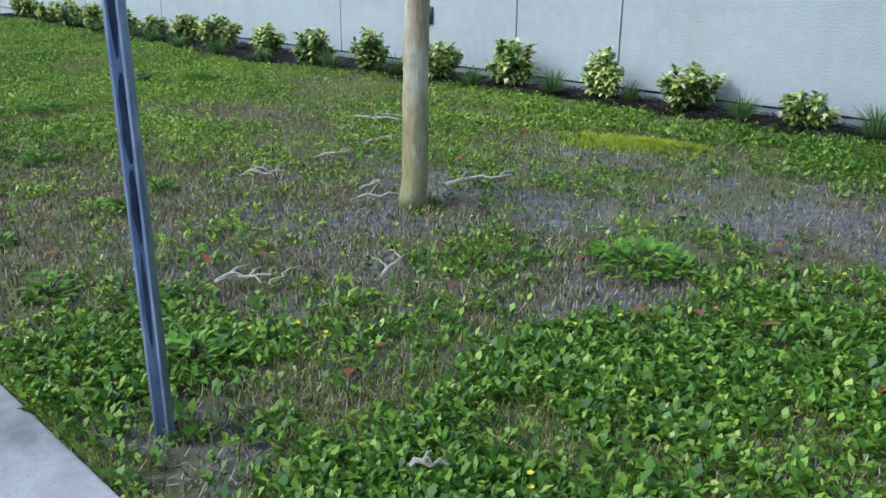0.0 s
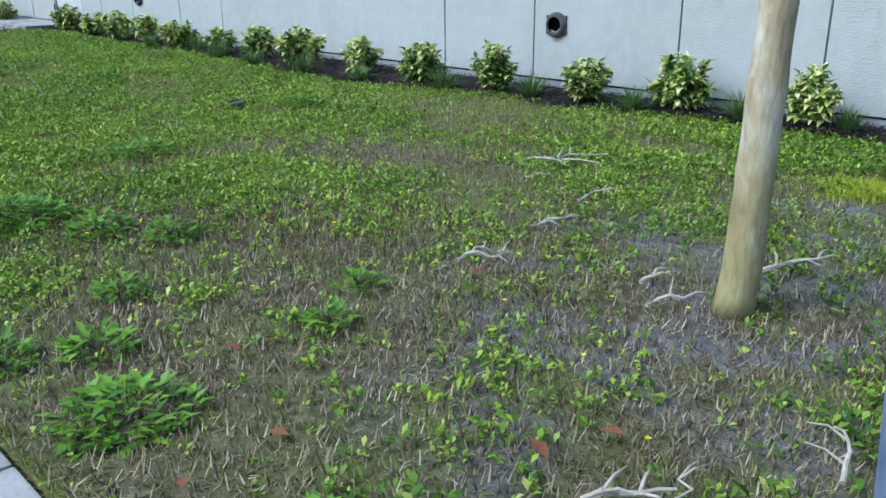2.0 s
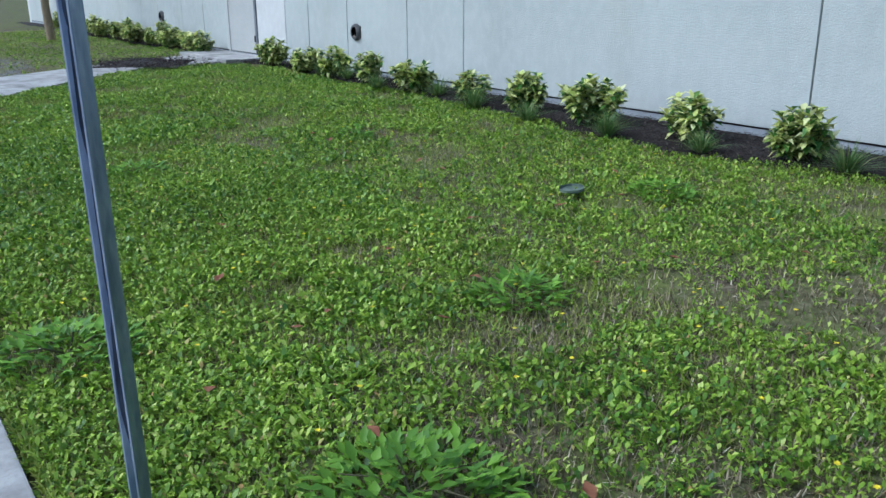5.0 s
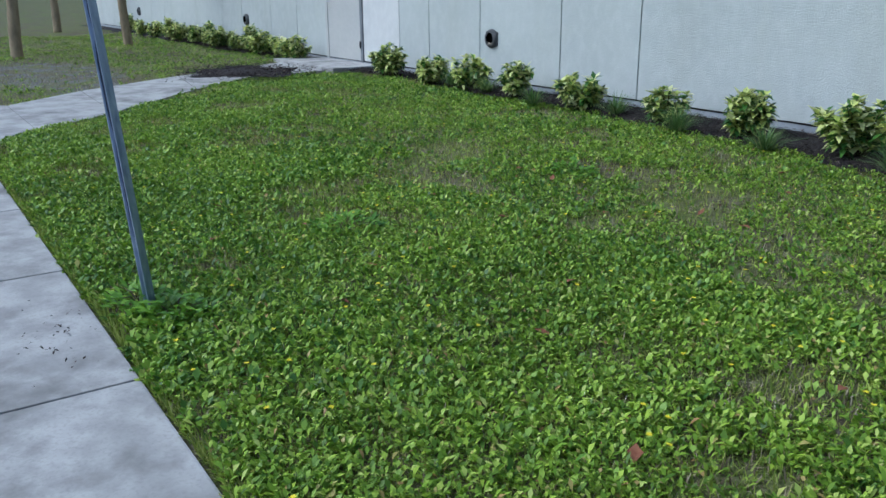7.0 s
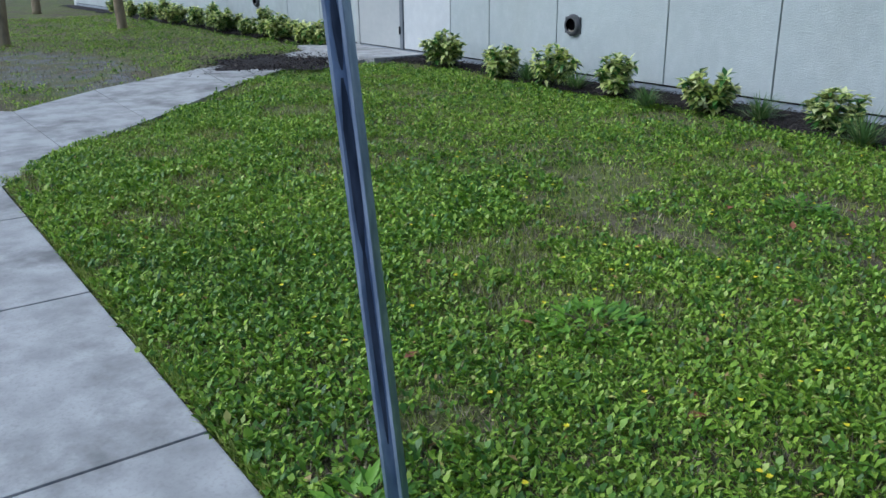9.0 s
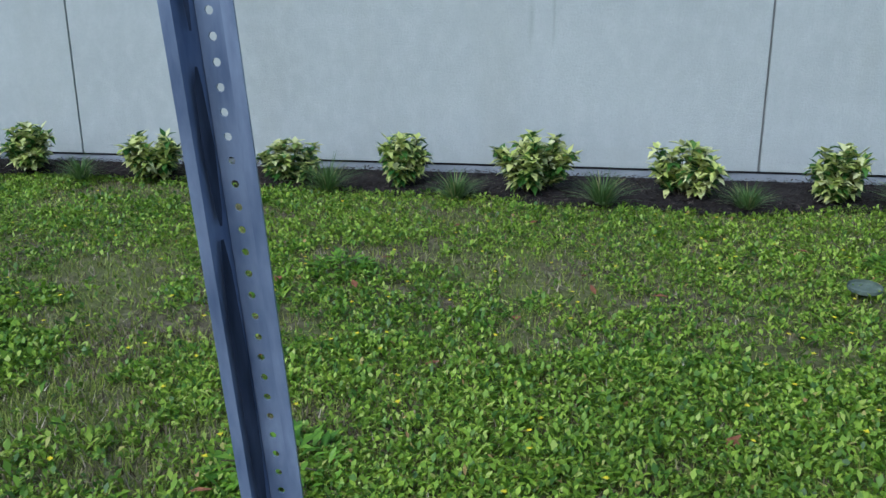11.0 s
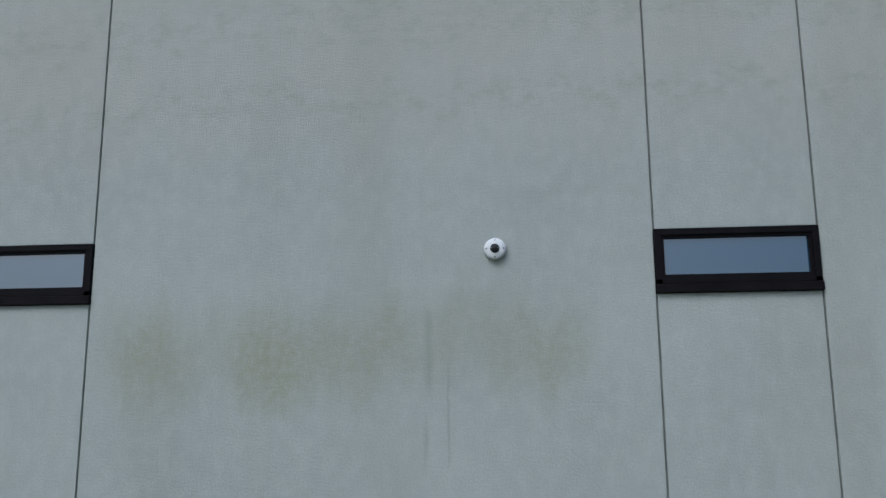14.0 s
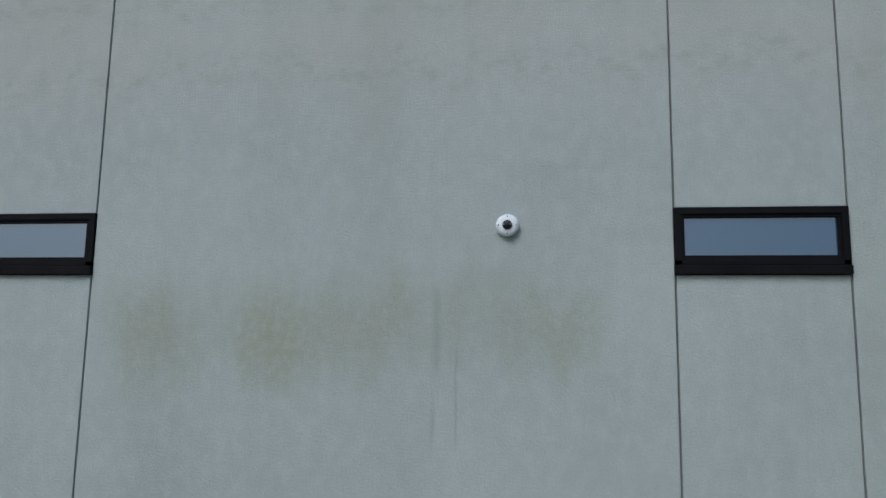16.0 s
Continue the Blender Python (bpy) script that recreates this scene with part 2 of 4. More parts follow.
thatch = k.ramp(k.noise(22, 6), [(0.3, (0.038, 0.03, 0.02)), (0.55, (0.125, 0.103, 0.068)), (0.75, (0.27, 0.23, 0.165))])
far = k.mix(k.ramp(k.noise(1.5, 4), [(0.35, G(0)), (0.7, G(1))]), thatch, (0.12, 0.15, 0.035))
sand = k.ramp(k.noise(17, 7, None, 0.7), [(0.3, (0.075, 0.072, 0.07)), (0.55, (0.155, 0.152, 0.15)), (0.78, (0.32, 0.316, 0.312))])
m = spot(5.6, -3.9, 1.8, 1.6)
for s in (spot(6.3, -2.5, 2.0, 0.9), spot(6.4, -5.8, 0.45, 0.3), spot(-12.3, -4.5, 3.0, 1.2)):
    m = k.math("MAXIMUM", m, s)
m = k.math("MULTIPLY", k.math("MULTIPLY", m, 2.2, True), k.ramp(k.noise(2.6, 6), [(0.42, G(0)), (0.6, G(1))]))
k.color(k.mix(m, far, sand))
SOIL = k.bump(k.noise(30, 6), 0.8, 0.02).m


def leafy(name, stops, rough=0.5, spec=0.35, trans=0.35):
    """Leaves that differ from island to island."""
    k = Nodes(name, rough, spec=spec)
    c = k.ramp(k.geo.outputs["Random Per Island"], stops)
    c = k.mix(k.math("MULTIPLY", k.ramp(k.noise(1.2, 3), [(0.35, G(0)), (0.7, G(1))]), 0.3), c, stops[0][1])
    k.color(c)
    tr = k.t.nodes.new("ShaderNodeBsdfTranslucent")
    k.link(c, tr.inputs["Color"])
    ms = k.t.nodes.new("ShaderNodeMixShader")
    ms.inputs[0].default_value = trans
    k.link(k.b.outputs[0], ms.inputs[1])
    k.link(tr.outputs[0], ms.inputs[2])
    k.link(ms.outputs[0], k.t.nodes["Material Output"].inputs["Surface"])
    return k.m


WEED = leafy("lawn_weed_leaf", [(0.0, (0.08, 0.15, 0.012)), (0.4, (0.22, 0.36, 0.025)), (0.85, (0.40, 0.54, 0.05)), (0.97, (0.56, 0.64, 0.16)), (1.0, (0.45, 0.24, 0.1))], 0.5, 0.35, 0.25)
LUSH = leafy("lush_weed_leaf", [(0.0, (0.04, 0.10, 0.008)), (0.5, (0.12, 0.24, 0.016)), (0.9, (0.27, 0.42, 0.03)), (1.0, (0.46, 0.55, 0.1))], 0.45, 0.4, 0.25)
DARKWEED = leafy("dark_weed_leaf", [(0.0, (0.08, 0.19, 0.015)), (1.0, (0.25, 0.44, 0.035))], 0.45, 0.4, 0.3)
BLADE = leafy("grass_blade", [(0.0, (0.12, 0.18, 0.02)), (0.6, (0.3, 0.36, 0.05)), (1.0, (0.46, 0.47, 0.13))])
STRAW = leafy("dormant_grass_blade", [(0.0, (0.05, 0.037, 0.02)), (0.5, (0.225, 0.18, 0.107)), (0.9, (0.44, 0.37, 0.24)), (1.0, (0.62, 0.56, 0.42))], 0.8, 0.2, 0.12)
MOSS = leafy("bright_moss_blade", [(0.0, (0.28, 0.36, 0.012)), (1.0, (0.5, 0.56, 0.03))])
CREAM = leafy("variegated_leaf", [(0.0, (0.03, 0.10, 0.015)), (0.34, (0.10, 0.22, 0.03)), (0.42, (0.55, 0.62, 0.13)), (0.75, (0.78, 0.79, 0.28)), (1.0, (0.86, 0.85, 0.45))], 0.4, 0.5, 0.25)
STRAP = leafy("strap_grass_leaf", [(0.0, (0.06, 0.12, 0.03)), (0.75, (0.16, 0.26, 0.07)), (1.0, (0.42, 0.38, 0.16))])
CROWN = leafy("tree_leaf", [(0.0, (0.03, 0.07, 0.02)), (1.0, (0.09, 0.15, 0.04))])
CHIP = leafy("mulch_chip", [(0.0, (0.008, 0.006, 0.005)), (0.75, (0.034, 0.024, 0.02)), (1.0, (0.15, 0.12, 0.10))], 0.9, 0.2, 0.0)


# ---- building blocks ----
def part(name, bm, material, parent=None, label="", smooth=False):
    me = bpy.data.meshes.new(name)
    bm.normal_update()
    bm.to_mesh(me)
    bm.free()
    me.materials.append(material)
    if smooth:
        for p in me.polygons:
            p.use_smooth = True
    ob = new(name, me)
    ob.parent = parent
    if label:
        ob["label"] = label
    return ob


def thing(name, x, y, z, label, category, group="", kind="", turn=(0, 0, 0)):
    ob = new(name)
    ob.matrix_basis = pose(x, y, z, *turn)
    ob.empty_display_size = 0.05
    return tagged(ob, label, category, group, kind)


def box(bm, x0, x1, y0, y1, z0, z1, bevel=0.0):
    r = bmesh.ops.create_cube(bm, size=1, matrix=Matrix.LocRotScale(((x0 + x1) / 2, (y0 + y1) / 2, (z0 + z1) / 2), None, (x1 - x0, y1 - y0, z1 - z0)))
    if bevel:
        es = {e for v in r["verts"] for e in v.link_edges}
        bmesh.ops.bevel(bm, geom=list(es), offset=bevel, segments=2, profile=0.7, affect="EDGES")
    return bm


def boxed(*a, **k):
    return box(bmesh.new(), *a, **k)


def tube(bm, pts, radii, n=10, close=True):
    """A swept round tube along points."""
    rings = []
    for i, p in enumerate(pts):
        p = Vector(p)
        d = (Vector(pts[min(i + 1, len(pts) - 1)]) - Vector(pts[max(i - 1, 0)])).normalized()
        a = d.cross(Vector((0.31, 0.9, 0.2))).normalized()
        b = d.cross(a)
        rings.append([bm.verts.new(p + radii[i] * (math.cos(j * math.tau / n) * a + math.sin(j * math.tau / n) * b)) for j in range(n)])
    for r, s in zip(rings, rings[1:]):
        for j in range(n):
            bm.faces.new((r[j], r[(j + 1) % n], s[(j + 1) % n], s[j]))
    if close:
        bm.faces.new(rings[0][::-1])
        bm.faces.new(rings[-1])
    return bm


def ring(bm, prof, n=32, axis="y", squash=None):
    """A turned shape: profile of (radius, depth) round the y axis."""
    rows = []
    for r, d in prof:
        rows.append([bm.verts.new((r * math.cos(a), d, r * math.sin(a))) for a in (j * math.tau / n for j in range(n))])
    for p, q in zip(rows, rows[1:]):
        for j in range(n):
            bm.faces.new((p[j], q[j], q[(j + 1) % n], p[(j + 1) % n]))
    return bm


def soup(name, verts, faces, material, parent=None, label="", loops=4):
    """Many small loose faces in one mesh, from arrays."""
    me = bpy.data.meshes.new(name)
    nv, nf = len(verts), len(faces)
    me.vertices.add(nv)
    me.vertices.foreach_set("co", np.asarray(verts, dtype=np.float32).ravel())
    me.loops.add(nf * loops)
    me.loops.foreach_set("vertex_index", np.asarray(faces, dtype=np.int32).ravel())
    me.polygons.add(nf)
    me.polygons.foreach_set("loop_start", np.arange(nf, dtype=np.int32) * loops)
    me.update(calc_edges=True)
    me.materials.append(material)
    ob = new(name, me)
    ob.parent = parent
    if label:
        ob["label"] = label
    return ob


def leaves(root, way, up, length, width, droop):
    """Folded leaves, two quads each. Arrays: root, way, up (n x 3), length, width, droop (n)."""
    n = len(root)
    side = np.cross(way, up)
    side /= np.linalg.norm(side, axis=1, keepdims=True) + 1e-9
    nrm = np.cross(side, way)
    L, W, D = length[:, None], width[:, None], droop[:, None]
    a = root
    m = root + way * L * 0.5 - nrm * W * 0.12
    tip = root + way * L - nrm * L * D
    l = root + way * L * 0.48 - side * W * 0.5 + nrm * W * 0.1
    r = root + way * L * 0.48 + side * W * 0.5 + nrm * W * 0.1
    v = np.stack([a, l, m, r, tip], 1).reshape(-1, 3)
    i = np.arange(n)[:, None] * 5
    f = np.concatenate([np.concatenate([i, i + 2, i + 4, i + 1], 1), np.concatenate([i, i + 3, i + 4, i + 2], 1)], 0)
    return v, f


def small_leaves(root, way, up, length, width, droop):
    """Rounded little leaves, one bent quad each."""
    n = len(root)
    side = np.cross(way, up)
    side /= np.linalg.norm(side, axis=1, keepdims=True) + 1e-9
    nrm = np.cross(side, way)
    L, W, D = length[:, None], width[:, None], droop[:, None]
    mid = root + way * L * 0.6 + nrm * W * 0.15
    v = np.stack([root, mid + side * W * 0.5, root + way * L - nrm * L * D, mid - side * W * 0.5], 1).reshape(-1, 3)
    return v, np.arange(n)[:, None] * 4 + np.arange(4)[None, :]


def tufts(root, way, length, width):
    """Single tapered grass blades, one quad each."""
    n = len(root)
    side = np.cross(way, np.array([0, 0, 1.0])) + 1e-6
    side /= np.linalg.norm(side, axis=1, keepdims=True)
    L, W = length[:, None], width[:, None]
    tip = root + way * L
    v = np.stack([root - side * W / 2, root + side * W / 2, tip + side * W * 0.12, tip - side * W * 0.12], 1).reshape(-1, 3)
    return v, np.arange(n)[:, None] * 4 + np.arange(4)[None, :]


def blades(root, way, length, width):
    """Thin upright grass blades, one bent strip of two quads pinched to a tip."""
    n = len(root)
    side = np.cross(way, np.array([0, 0, 1.0])) + 1e-6
    side /= np.linalg.norm(side, axis=1, keepdims=True)
    L, W = length[:, None], width[:, None]
    hor = way * np.array([1, 1, 0])
    mid = root + way * L * 0.55
    tip = root + way * L + hor * L * 0.35 - np.array([0, 0, 1.0]) * L * 0.12
    v = np.stack([root - side * W / 2, root + side * W / 2, mid + side * W * 0.4, mid - side * W * 0.4, tip + side * W * 0.06, tip - side * W * 0.06], 1).reshape(-1, 3)
    i = np.arange(n)[:, None] * 6
    f = np.concatenate([np.concatenate([i, i + 1, i + 2, i + 3], 1), np.concatenate([i + 3, i + 2, i + 4, i + 5], 1)], 0)
    return v, f


# ---- the plan ----
EDGE = -6.0           # lawn side of the sidewalk
WALK_OUT = -7.75      # parking side of the sidewalk
LOW = 0.085           # foot of the stucco
TOP = 9.0
PAIR, BETWEEN, WIDE = 1.22, 1.57, 4.51
PERIOD = 2 * PAIR + BETWEEN + WIDE
X0, X1 = -30.0, 17.5
HEAD = 5.09           # sill of the upper windows, just under a level joint
SILL, LINTEL = 2.318, 2.814
rng = np.random.default_rng(7)


def bed_edge(x):
    """Front edge of the mulch bed, which narrows towards both ends."""
    run = np.interp(x, [-9, -5, -3.2, -2, 0, 1, 2.3, 3.7, 6], [-0.54, -0.62, -0.9, -1.02, -1.1, -0.92, -0.74, -0.5, -0.48])
    return run + 0.05 * np.sin(x * 2.1) + 0.035 * np.sin(x * 5.3)



# ---- ground sheet ----
bm = bmesh.new()
R = 600
vs = [bm.verts.new((x, y, -0.035)) for x, y in ((-R, -R), (R, -R), (R, R), (-R, R))]
bm.faces.new(vs)
ground = tagged(part("ground", bm, SOIL), "sandy soil and thatch ground sheet", "ground", kind="structure")


def lift(x, y):
    """Height of the lawn soil: nearly level with shallow hollows."""
    return (0.012 * np.sin(x * 1.3 + y * 0.7) + 0.010 * np.sin(x * 0.5 - y * 1.9)) - 0.012


nx, ny = 240, 40
gx, gy = np.meshgrid(np.linspace(-32, 17.5, nx), np.linspace(EDGE + 0.01, -0.02, ny), indexing="ij")
gz = lift(gx, gy)
idx = np.arange(nx * ny).reshape(nx, ny)
lawn = soup("lawn", np.stack([gx, gy, gz], -1).reshape(-1, 3), np.stack([idx[:-1, :-1], idx[1:, :-1], idx[1:, 1:], idx[:-1, 1:]], -1).reshape(-1, 4), SOIL)
tagged(lawn, "patchy sandy lawn soil beside the wall", "lawn", kind="structure")

# ---- sidewalk slabs and the path to the door ----
SLAB = 1.335
pavement = thing("pavement", 0, 0, 0, "light grey concrete sidewalk slabs with dark joints", "sidewalk", kind="structure")
slab_mesh = None
x = -0.935 + SLAB * 11
while x > -26:
    if slab_mesh is None:
        ob = part("slab", boxed(-SLAB + 0.012, 0, WALK_OUT, EDGE, -0.12, 0.012, bevel=0.008), CONCRETE, pavement)
        slab_mesh = ob.data
    else:
        ob = new("slab", slab_mesh)
        ob.parent = pavement
    ob.location = (x, 0, 0)
    x -= SLAB

# diagonal path: slabs between two lines
path = thing("door_path", 0, 0, 0, "diagonal grey concrete path, stained, leading to the door", "path", kind="structure")
PL = [Vector((-9.3, EDGE)), Vector((-8.65, -5.45)), Vector((-9.6, -4.5)), Vector((-10.7, -2.95)), Vector((-11.3, -1.9)), Vector((-11.9, -0.85))]
PR = [Vector((-5.7, EDGE)), Vector((-6.55, -5.45)), Vector((-7.4, -4.6)), Vector((-8.9, -3.25)), Vector((-9.9, -2.2)), Vector((-10.15, -0.85))]
for i in range(len(PL) - 1):
    bm = bmesh.new()
    q = [PL[i], PR[i], PR[i + 1], PL[i + 1]]
    c = sum(q, Vector((0, 0))) / 4
    q = [c + (p - c) * 0.993 for p in q]
    top = [bm.verts.new((p.x, p.y, 0.014)) for p in q]
    bot = [bm.verts.new((p.x, p.y, -0.1)) for p in q]
    bm.faces.new(top)
    for j in range(4):
        bm.faces.new((bot[j], bot[(j + 1) % 4], top[(j + 1) % 4], top[j]))
    part("slab", bm, CONCRETE, path)
part("landing", boxed(-12.2, -9.9, -0.85, -0.02, -0.1, 0.06, bevel=0.012), CONCRETE, path, "raised concrete landing at the door")

# dark soil washed over the path
bm = bmesh.new()
cen = bm.verts.new((-10.75, -2.0, 0.05))
rim = [bm.verts.new((-10.75 + (1.0 + 0.25 * math.sin(a * 3) + 0.12 * math.sin(a * 11)) * math.cos(a), -2.0 + (0.75 + 0.15 * math.sin(a * 5 + 1) + 0.1 * math.sin(a * 9)) * math.sin(a), 0.0145)) for a in (j * math.tau / 28 for j in range(28))]
for j in range(28):
    bm.faces.new((cen, rim[j], rim[(j + 1) % 28]))
tagged(part("soil_heap", bm, MULCHSOIL), "dark damp soil washed over the concrete path", "soil", kind="stuff")

# kerb and parking lot on the far side of the sidewalk
tagged(part("kerb", boxed(X0, X1, WALK_OUT - 0.16, WALK_OUT - 0.004, -0.16, 0.01, bevel=0.02), CONCRETE), "grey concrete kerb beside the sidewalk", "kerb", kind="structure")
tagged(part("road", boxed(-60, 60, -40, WALK_OUT - 0.164, -0.2, -0.03), ASPHALT), "dark asphalt parking lot", "parking lot", kind="structure")

# ---- the building ----
wall = thing("wall_front", 0, 0, 0, "pale grey-beige stucco wall with vertical joints, algae streaks", "wall", kind="structure")
JOINT = 0.008
part("backing", boxed(X0, X1, 0.03, 0.3, LOW, TOP), simple("joint_shadow_grey", (0.27, 0.27, 0.255), (0.34, 0.335, 0.32), 6, 0.9), wall)
part("footing", boxed(X0, X1, -0.002, 0.3, -0.15, LOW - 0.012), FOOTING, wall, "blue-grey footing strip below the stucco")
part("drip_edge", boxed(X0, X1, -0.008, 0.03, LOW - 0.012, LOW - 0.002), BRONZE, wall, "dark drip edge under the stucco")
tagged(part("roof", boxed(X0 - 0.1, X1 + 0.1, -0.05, 12, TOP, TOP + 0.15), BRONZE), "flat roof with dark metal edge", "roof", kind="structure")
for nm, a in (("wall_side_1", (X0 - 0.3, X0, 0, 12, -0.1, TOP)), ("wall_side_2", (X1, X1 + 0.3, 0, 12, -0.1, TOP)), ("wall_back", (X0, X1, 11.7, 12, -0.1, TOP))):
    tagged(part(nm, boxed(*a), PLAIN), "plain stucco wall of the building", "wall", kind="structure")


def panel(x0, x1, z0, z1, mat=WALL, y=0.0):
    return part("panel", boxed(x0 + JOINT, x1 - JOINT, y, 0.031, z0, z1, bevel=0.006), mat, wall)


def window(number, x, z0, z1):
    """A fixed strip window in the joint bay: frame, sash, pane, sill."""
    w = thing("window_%d" % number, x, 0, 0, "dark bronze strip window, glass reflecting the sky", "window", "strip windows", "structure")
    a, b = 0.0, PAIR
    f = 0.05
    bm = bmesh.new()
    box(bm, a, b, -0.022, 0.06, z1 - f, z1, 0.003)
    box(bm, a, a + f, -0.022, 0.06, z0 + 0.07, z1 - f, 0.003)
    box(bm, b - f, b, -0.022, 0.06, z0 + 0.07, z1 - f, 0.003)
    box(bm, a, b, -0.022, 0.06, z0 + 0.07, z0 + 0.105, 0.003)
    part("window_frame", bm, BRONZE, w)
    bm = bmesh.new()
    s = 0.022
    box(bm, a + f, b - f, -0.006, 0.05, z1 - f - s, z1 - f)
    box(bm, a + f, b - f, -0.006, 0.05, z0 + 0.105, z0 + 0.105 + s * 1.6)
    box(bm, a + f, a + f + s, -0.006, 0.05, z0 + 0.105 + s * 1.6, z1 - f - s)
    box(bm, b - f - s, b - f, -0.006, 0.05, z0 + 0.105 + s * 1.6, z1 - f - s)
    part("sash", bm, BRONZE, w)
    part("pane", boxed(a + f + s, b - f - s, 0.022, 0.03, z0 + 0.105 + s * 1.6, z1 - f - s), GLASS, w, "glass pane")
    part("window_sill", boxed(a - 0.003, b + 0.003, -0.04, 0.03, z0, z0 + 0.066, bevel=0.006), BRONZE, w, "dark brown sill")
    return w


lines = []
num = 0
for period in (-3, -2, -1, 0, 1):
    base = period * PERIOD
    for bx in (base, base + PAIR + BETWEEN):
        if X0 < bx and bx + PAIR < X1:
            num += 1
            window(num, bx, SILL, LINTEL)
            window(num + 20, bx, HEAD, HEAD + 1.6)
            lines.append(bx)
lines.sort()
DOOR0, DOOR1, DTOP = -11.75, -10.52, 2.15
edges = [X0]
for bx in lines:
    x0, x1 = edges[-1], bx
    # flat bay between window bays, split at the upper joint; the door bay is left open
    if x0 < DOOR0 < x1:
        panel(x0, DOOR0 - 0.05, LOW, HEAD + 0.05)
        panel(DOOR0 - 0.05, DOOR1 + 0.05, DTOP + 0.05, HEAD + 0.05)
        # paler stucco panel right of the door
        panel(DOOR1 + 0.05, DOOR1 + 1.18, LOW, HEAD + 0.05, PLAIN)
        panel(DOOR1 + 1.18, x1, LOW, HEAD + 0.05)
    else:
        panel(x0, x1, LOW, HEAD + 0.05)
    panel(x0, x1, HEAD + 0.068, TOP)
    panel(bx, bx + PAIR, LOW, SILL - 0.004)
    panel(bx, bx + PAIR, LINTEL + 0.004, HEAD - 0.004)
    panel(bx, bx + PAIR, HEAD + 1.604, TOP)
    edges.append(bx + PAIR)
panel(edges[-1], X1, LOW, HEAD + 0.05)
panel(edges[-1], X1, HEAD + 0.068, TOP)

# ---- the steel door ----
door = thing("door_1", DOOR0, 0, 0, "closed flush steel door painted like the wall", "door", kind="structure")
part("leaf", boxed(0.04, DOOR1 - DOOR0 - 0.04, -0.006, 0.028, 0.07, DTOP, bevel=0.004), DOOR, door)
bm = bmesh.new()
box(bm, -0.045, 0.034, -0.016, 0.028, 0.06, DTOP + 0.045, 0.004)
box(bm, 0.034, DOOR1 - DOOR0 - 0.034, -0.016, 0.028, DTOP + 0.006, DTOP + 0.045, 0.004)
part("door_frame", bm, DOOR, door)
part("jamb", boxed(DOOR1 - DOOR0 - 0.034, DOOR1 - DOOR0 + 0.045, -0.016, 0.028, 0.06, DTOP + 0.045, bevel=0.004), simple("dull_grey_jamb", (0.13, 0.14, 0.15), (0.2, 0.21, 0.22), 5, 0.5), door, "dark grey hinge jamb")
for hz in (0.28, 1.05, 1.85):
    part("hinge", tube(bmesh.new(), [(DOOR1 - DOOR0 - 0.02, -0.03, hz), (DOOR1 - DOOR0 - 0.02, -0.03, hz + 0.11)], [0.011, 0.011], 8), BLACK, door)
part("door_handle", tube(bmesh.new(), [(0.11, -0.008, 1.0), (0.11, -0.06, 1.0), (0.22, -0.06, 1.0)], [0.012] * 3, 8), ZINC, door, "brushed metal lever handle")


# ---- wall drains ----
def drain(x, z=0.58):
    d = thing("wall_drain", x, 0, z, "round dark metal drain outlet set in the wall", "drain", "wall drains")
    bm = ring(bmesh.new(), [(0.075, 0.0), (0.118, 0.0), (0.118, -0.022), (0.108, -0.034), (0.098, -0.05), (0.08, -0.056), (0.074, -0.05), (0.074, 0.0)], 28)
    for a in (35, 145, 215, 325):
        c, s = math.cos(radians(a)) * 0.118, math.sin(radians(a)) * 0.118
        box(bm, c - 0.02, c + 0.02, -0.02, 0.0, s - 0.02, s + 0.02, 0.004)
    part("collar", bm, PIPE, d, "weathered grey-black flange")
    # shallow closed bore; its black colour stands in for the deep pipe's shade
    bm = ring(bmesh.new(), [(0.0735, -0.045), (0.0735, -0.004), (0.0005, -0.003)], 24)
    part("bore", bm, HOLE, d, "shallow bore painted black for the pipe's dark depth")
    bm = bmesh.new()
    pts = [(0.066 * math.cos(a), -0.03, 0.066 * math.sin(a)) for a in (radians(v) for v in range(225, 351, 15))]
    tube(bm, pts, [0.004] + [0.010] * (len(pts) - 2) + [0.004], 6)
    part("lip", bm, PALE_LIP, d, "pale tan arc along the lower lip")
    return d


first = drain(1.497, 0.592)
for x in (-7.03, -15.55, -24.07, 10.02):
    copy_thing(first, pose(x, 0, 0.592))

# ---- security camera ----
c = thing("security_camera", -1.222, 0, 2.686, "round white dome security camera on the wall", "camera")
part("housing", ring(bmesh.new(), [(0.0, -0.0005), (0.082, -0.001), (0.086, -0.03), (0.082, -0.045), (0.06, -0.056), (0.038, -0.058), (0.0005, -0.058)], 40), WHITE, c, smooth=True)
part("lens_dome", ring(bmesh.new(), [(0.037, -0.058), (0.034, -0.07), (0.024, -0.082), (0.01, -0.088), (0.0005, -0.089)], 32), BLACK, c, "black glossy dome", smooth=True)
part("lens_band", boxed(-0.03, 0.03, -0.083, -0.074, -0.004, 0.006, bevel=0.002), simple("grey_lens_band", (0.25, 0.25, 0.26), (0.3, 0.3, 0.31), 5, 0.3), c)
for a in (0, 90, 180, 270):
    part("screw", ring(bmesh.new(), [(0.005, -0.05), (0.0045, -0.0585), (0.0005, -0.059)], 10), BLACK, c).location = (math.cos(radians(a)) * 0.066, 0, math.sin(radians(a)) * 0.066)


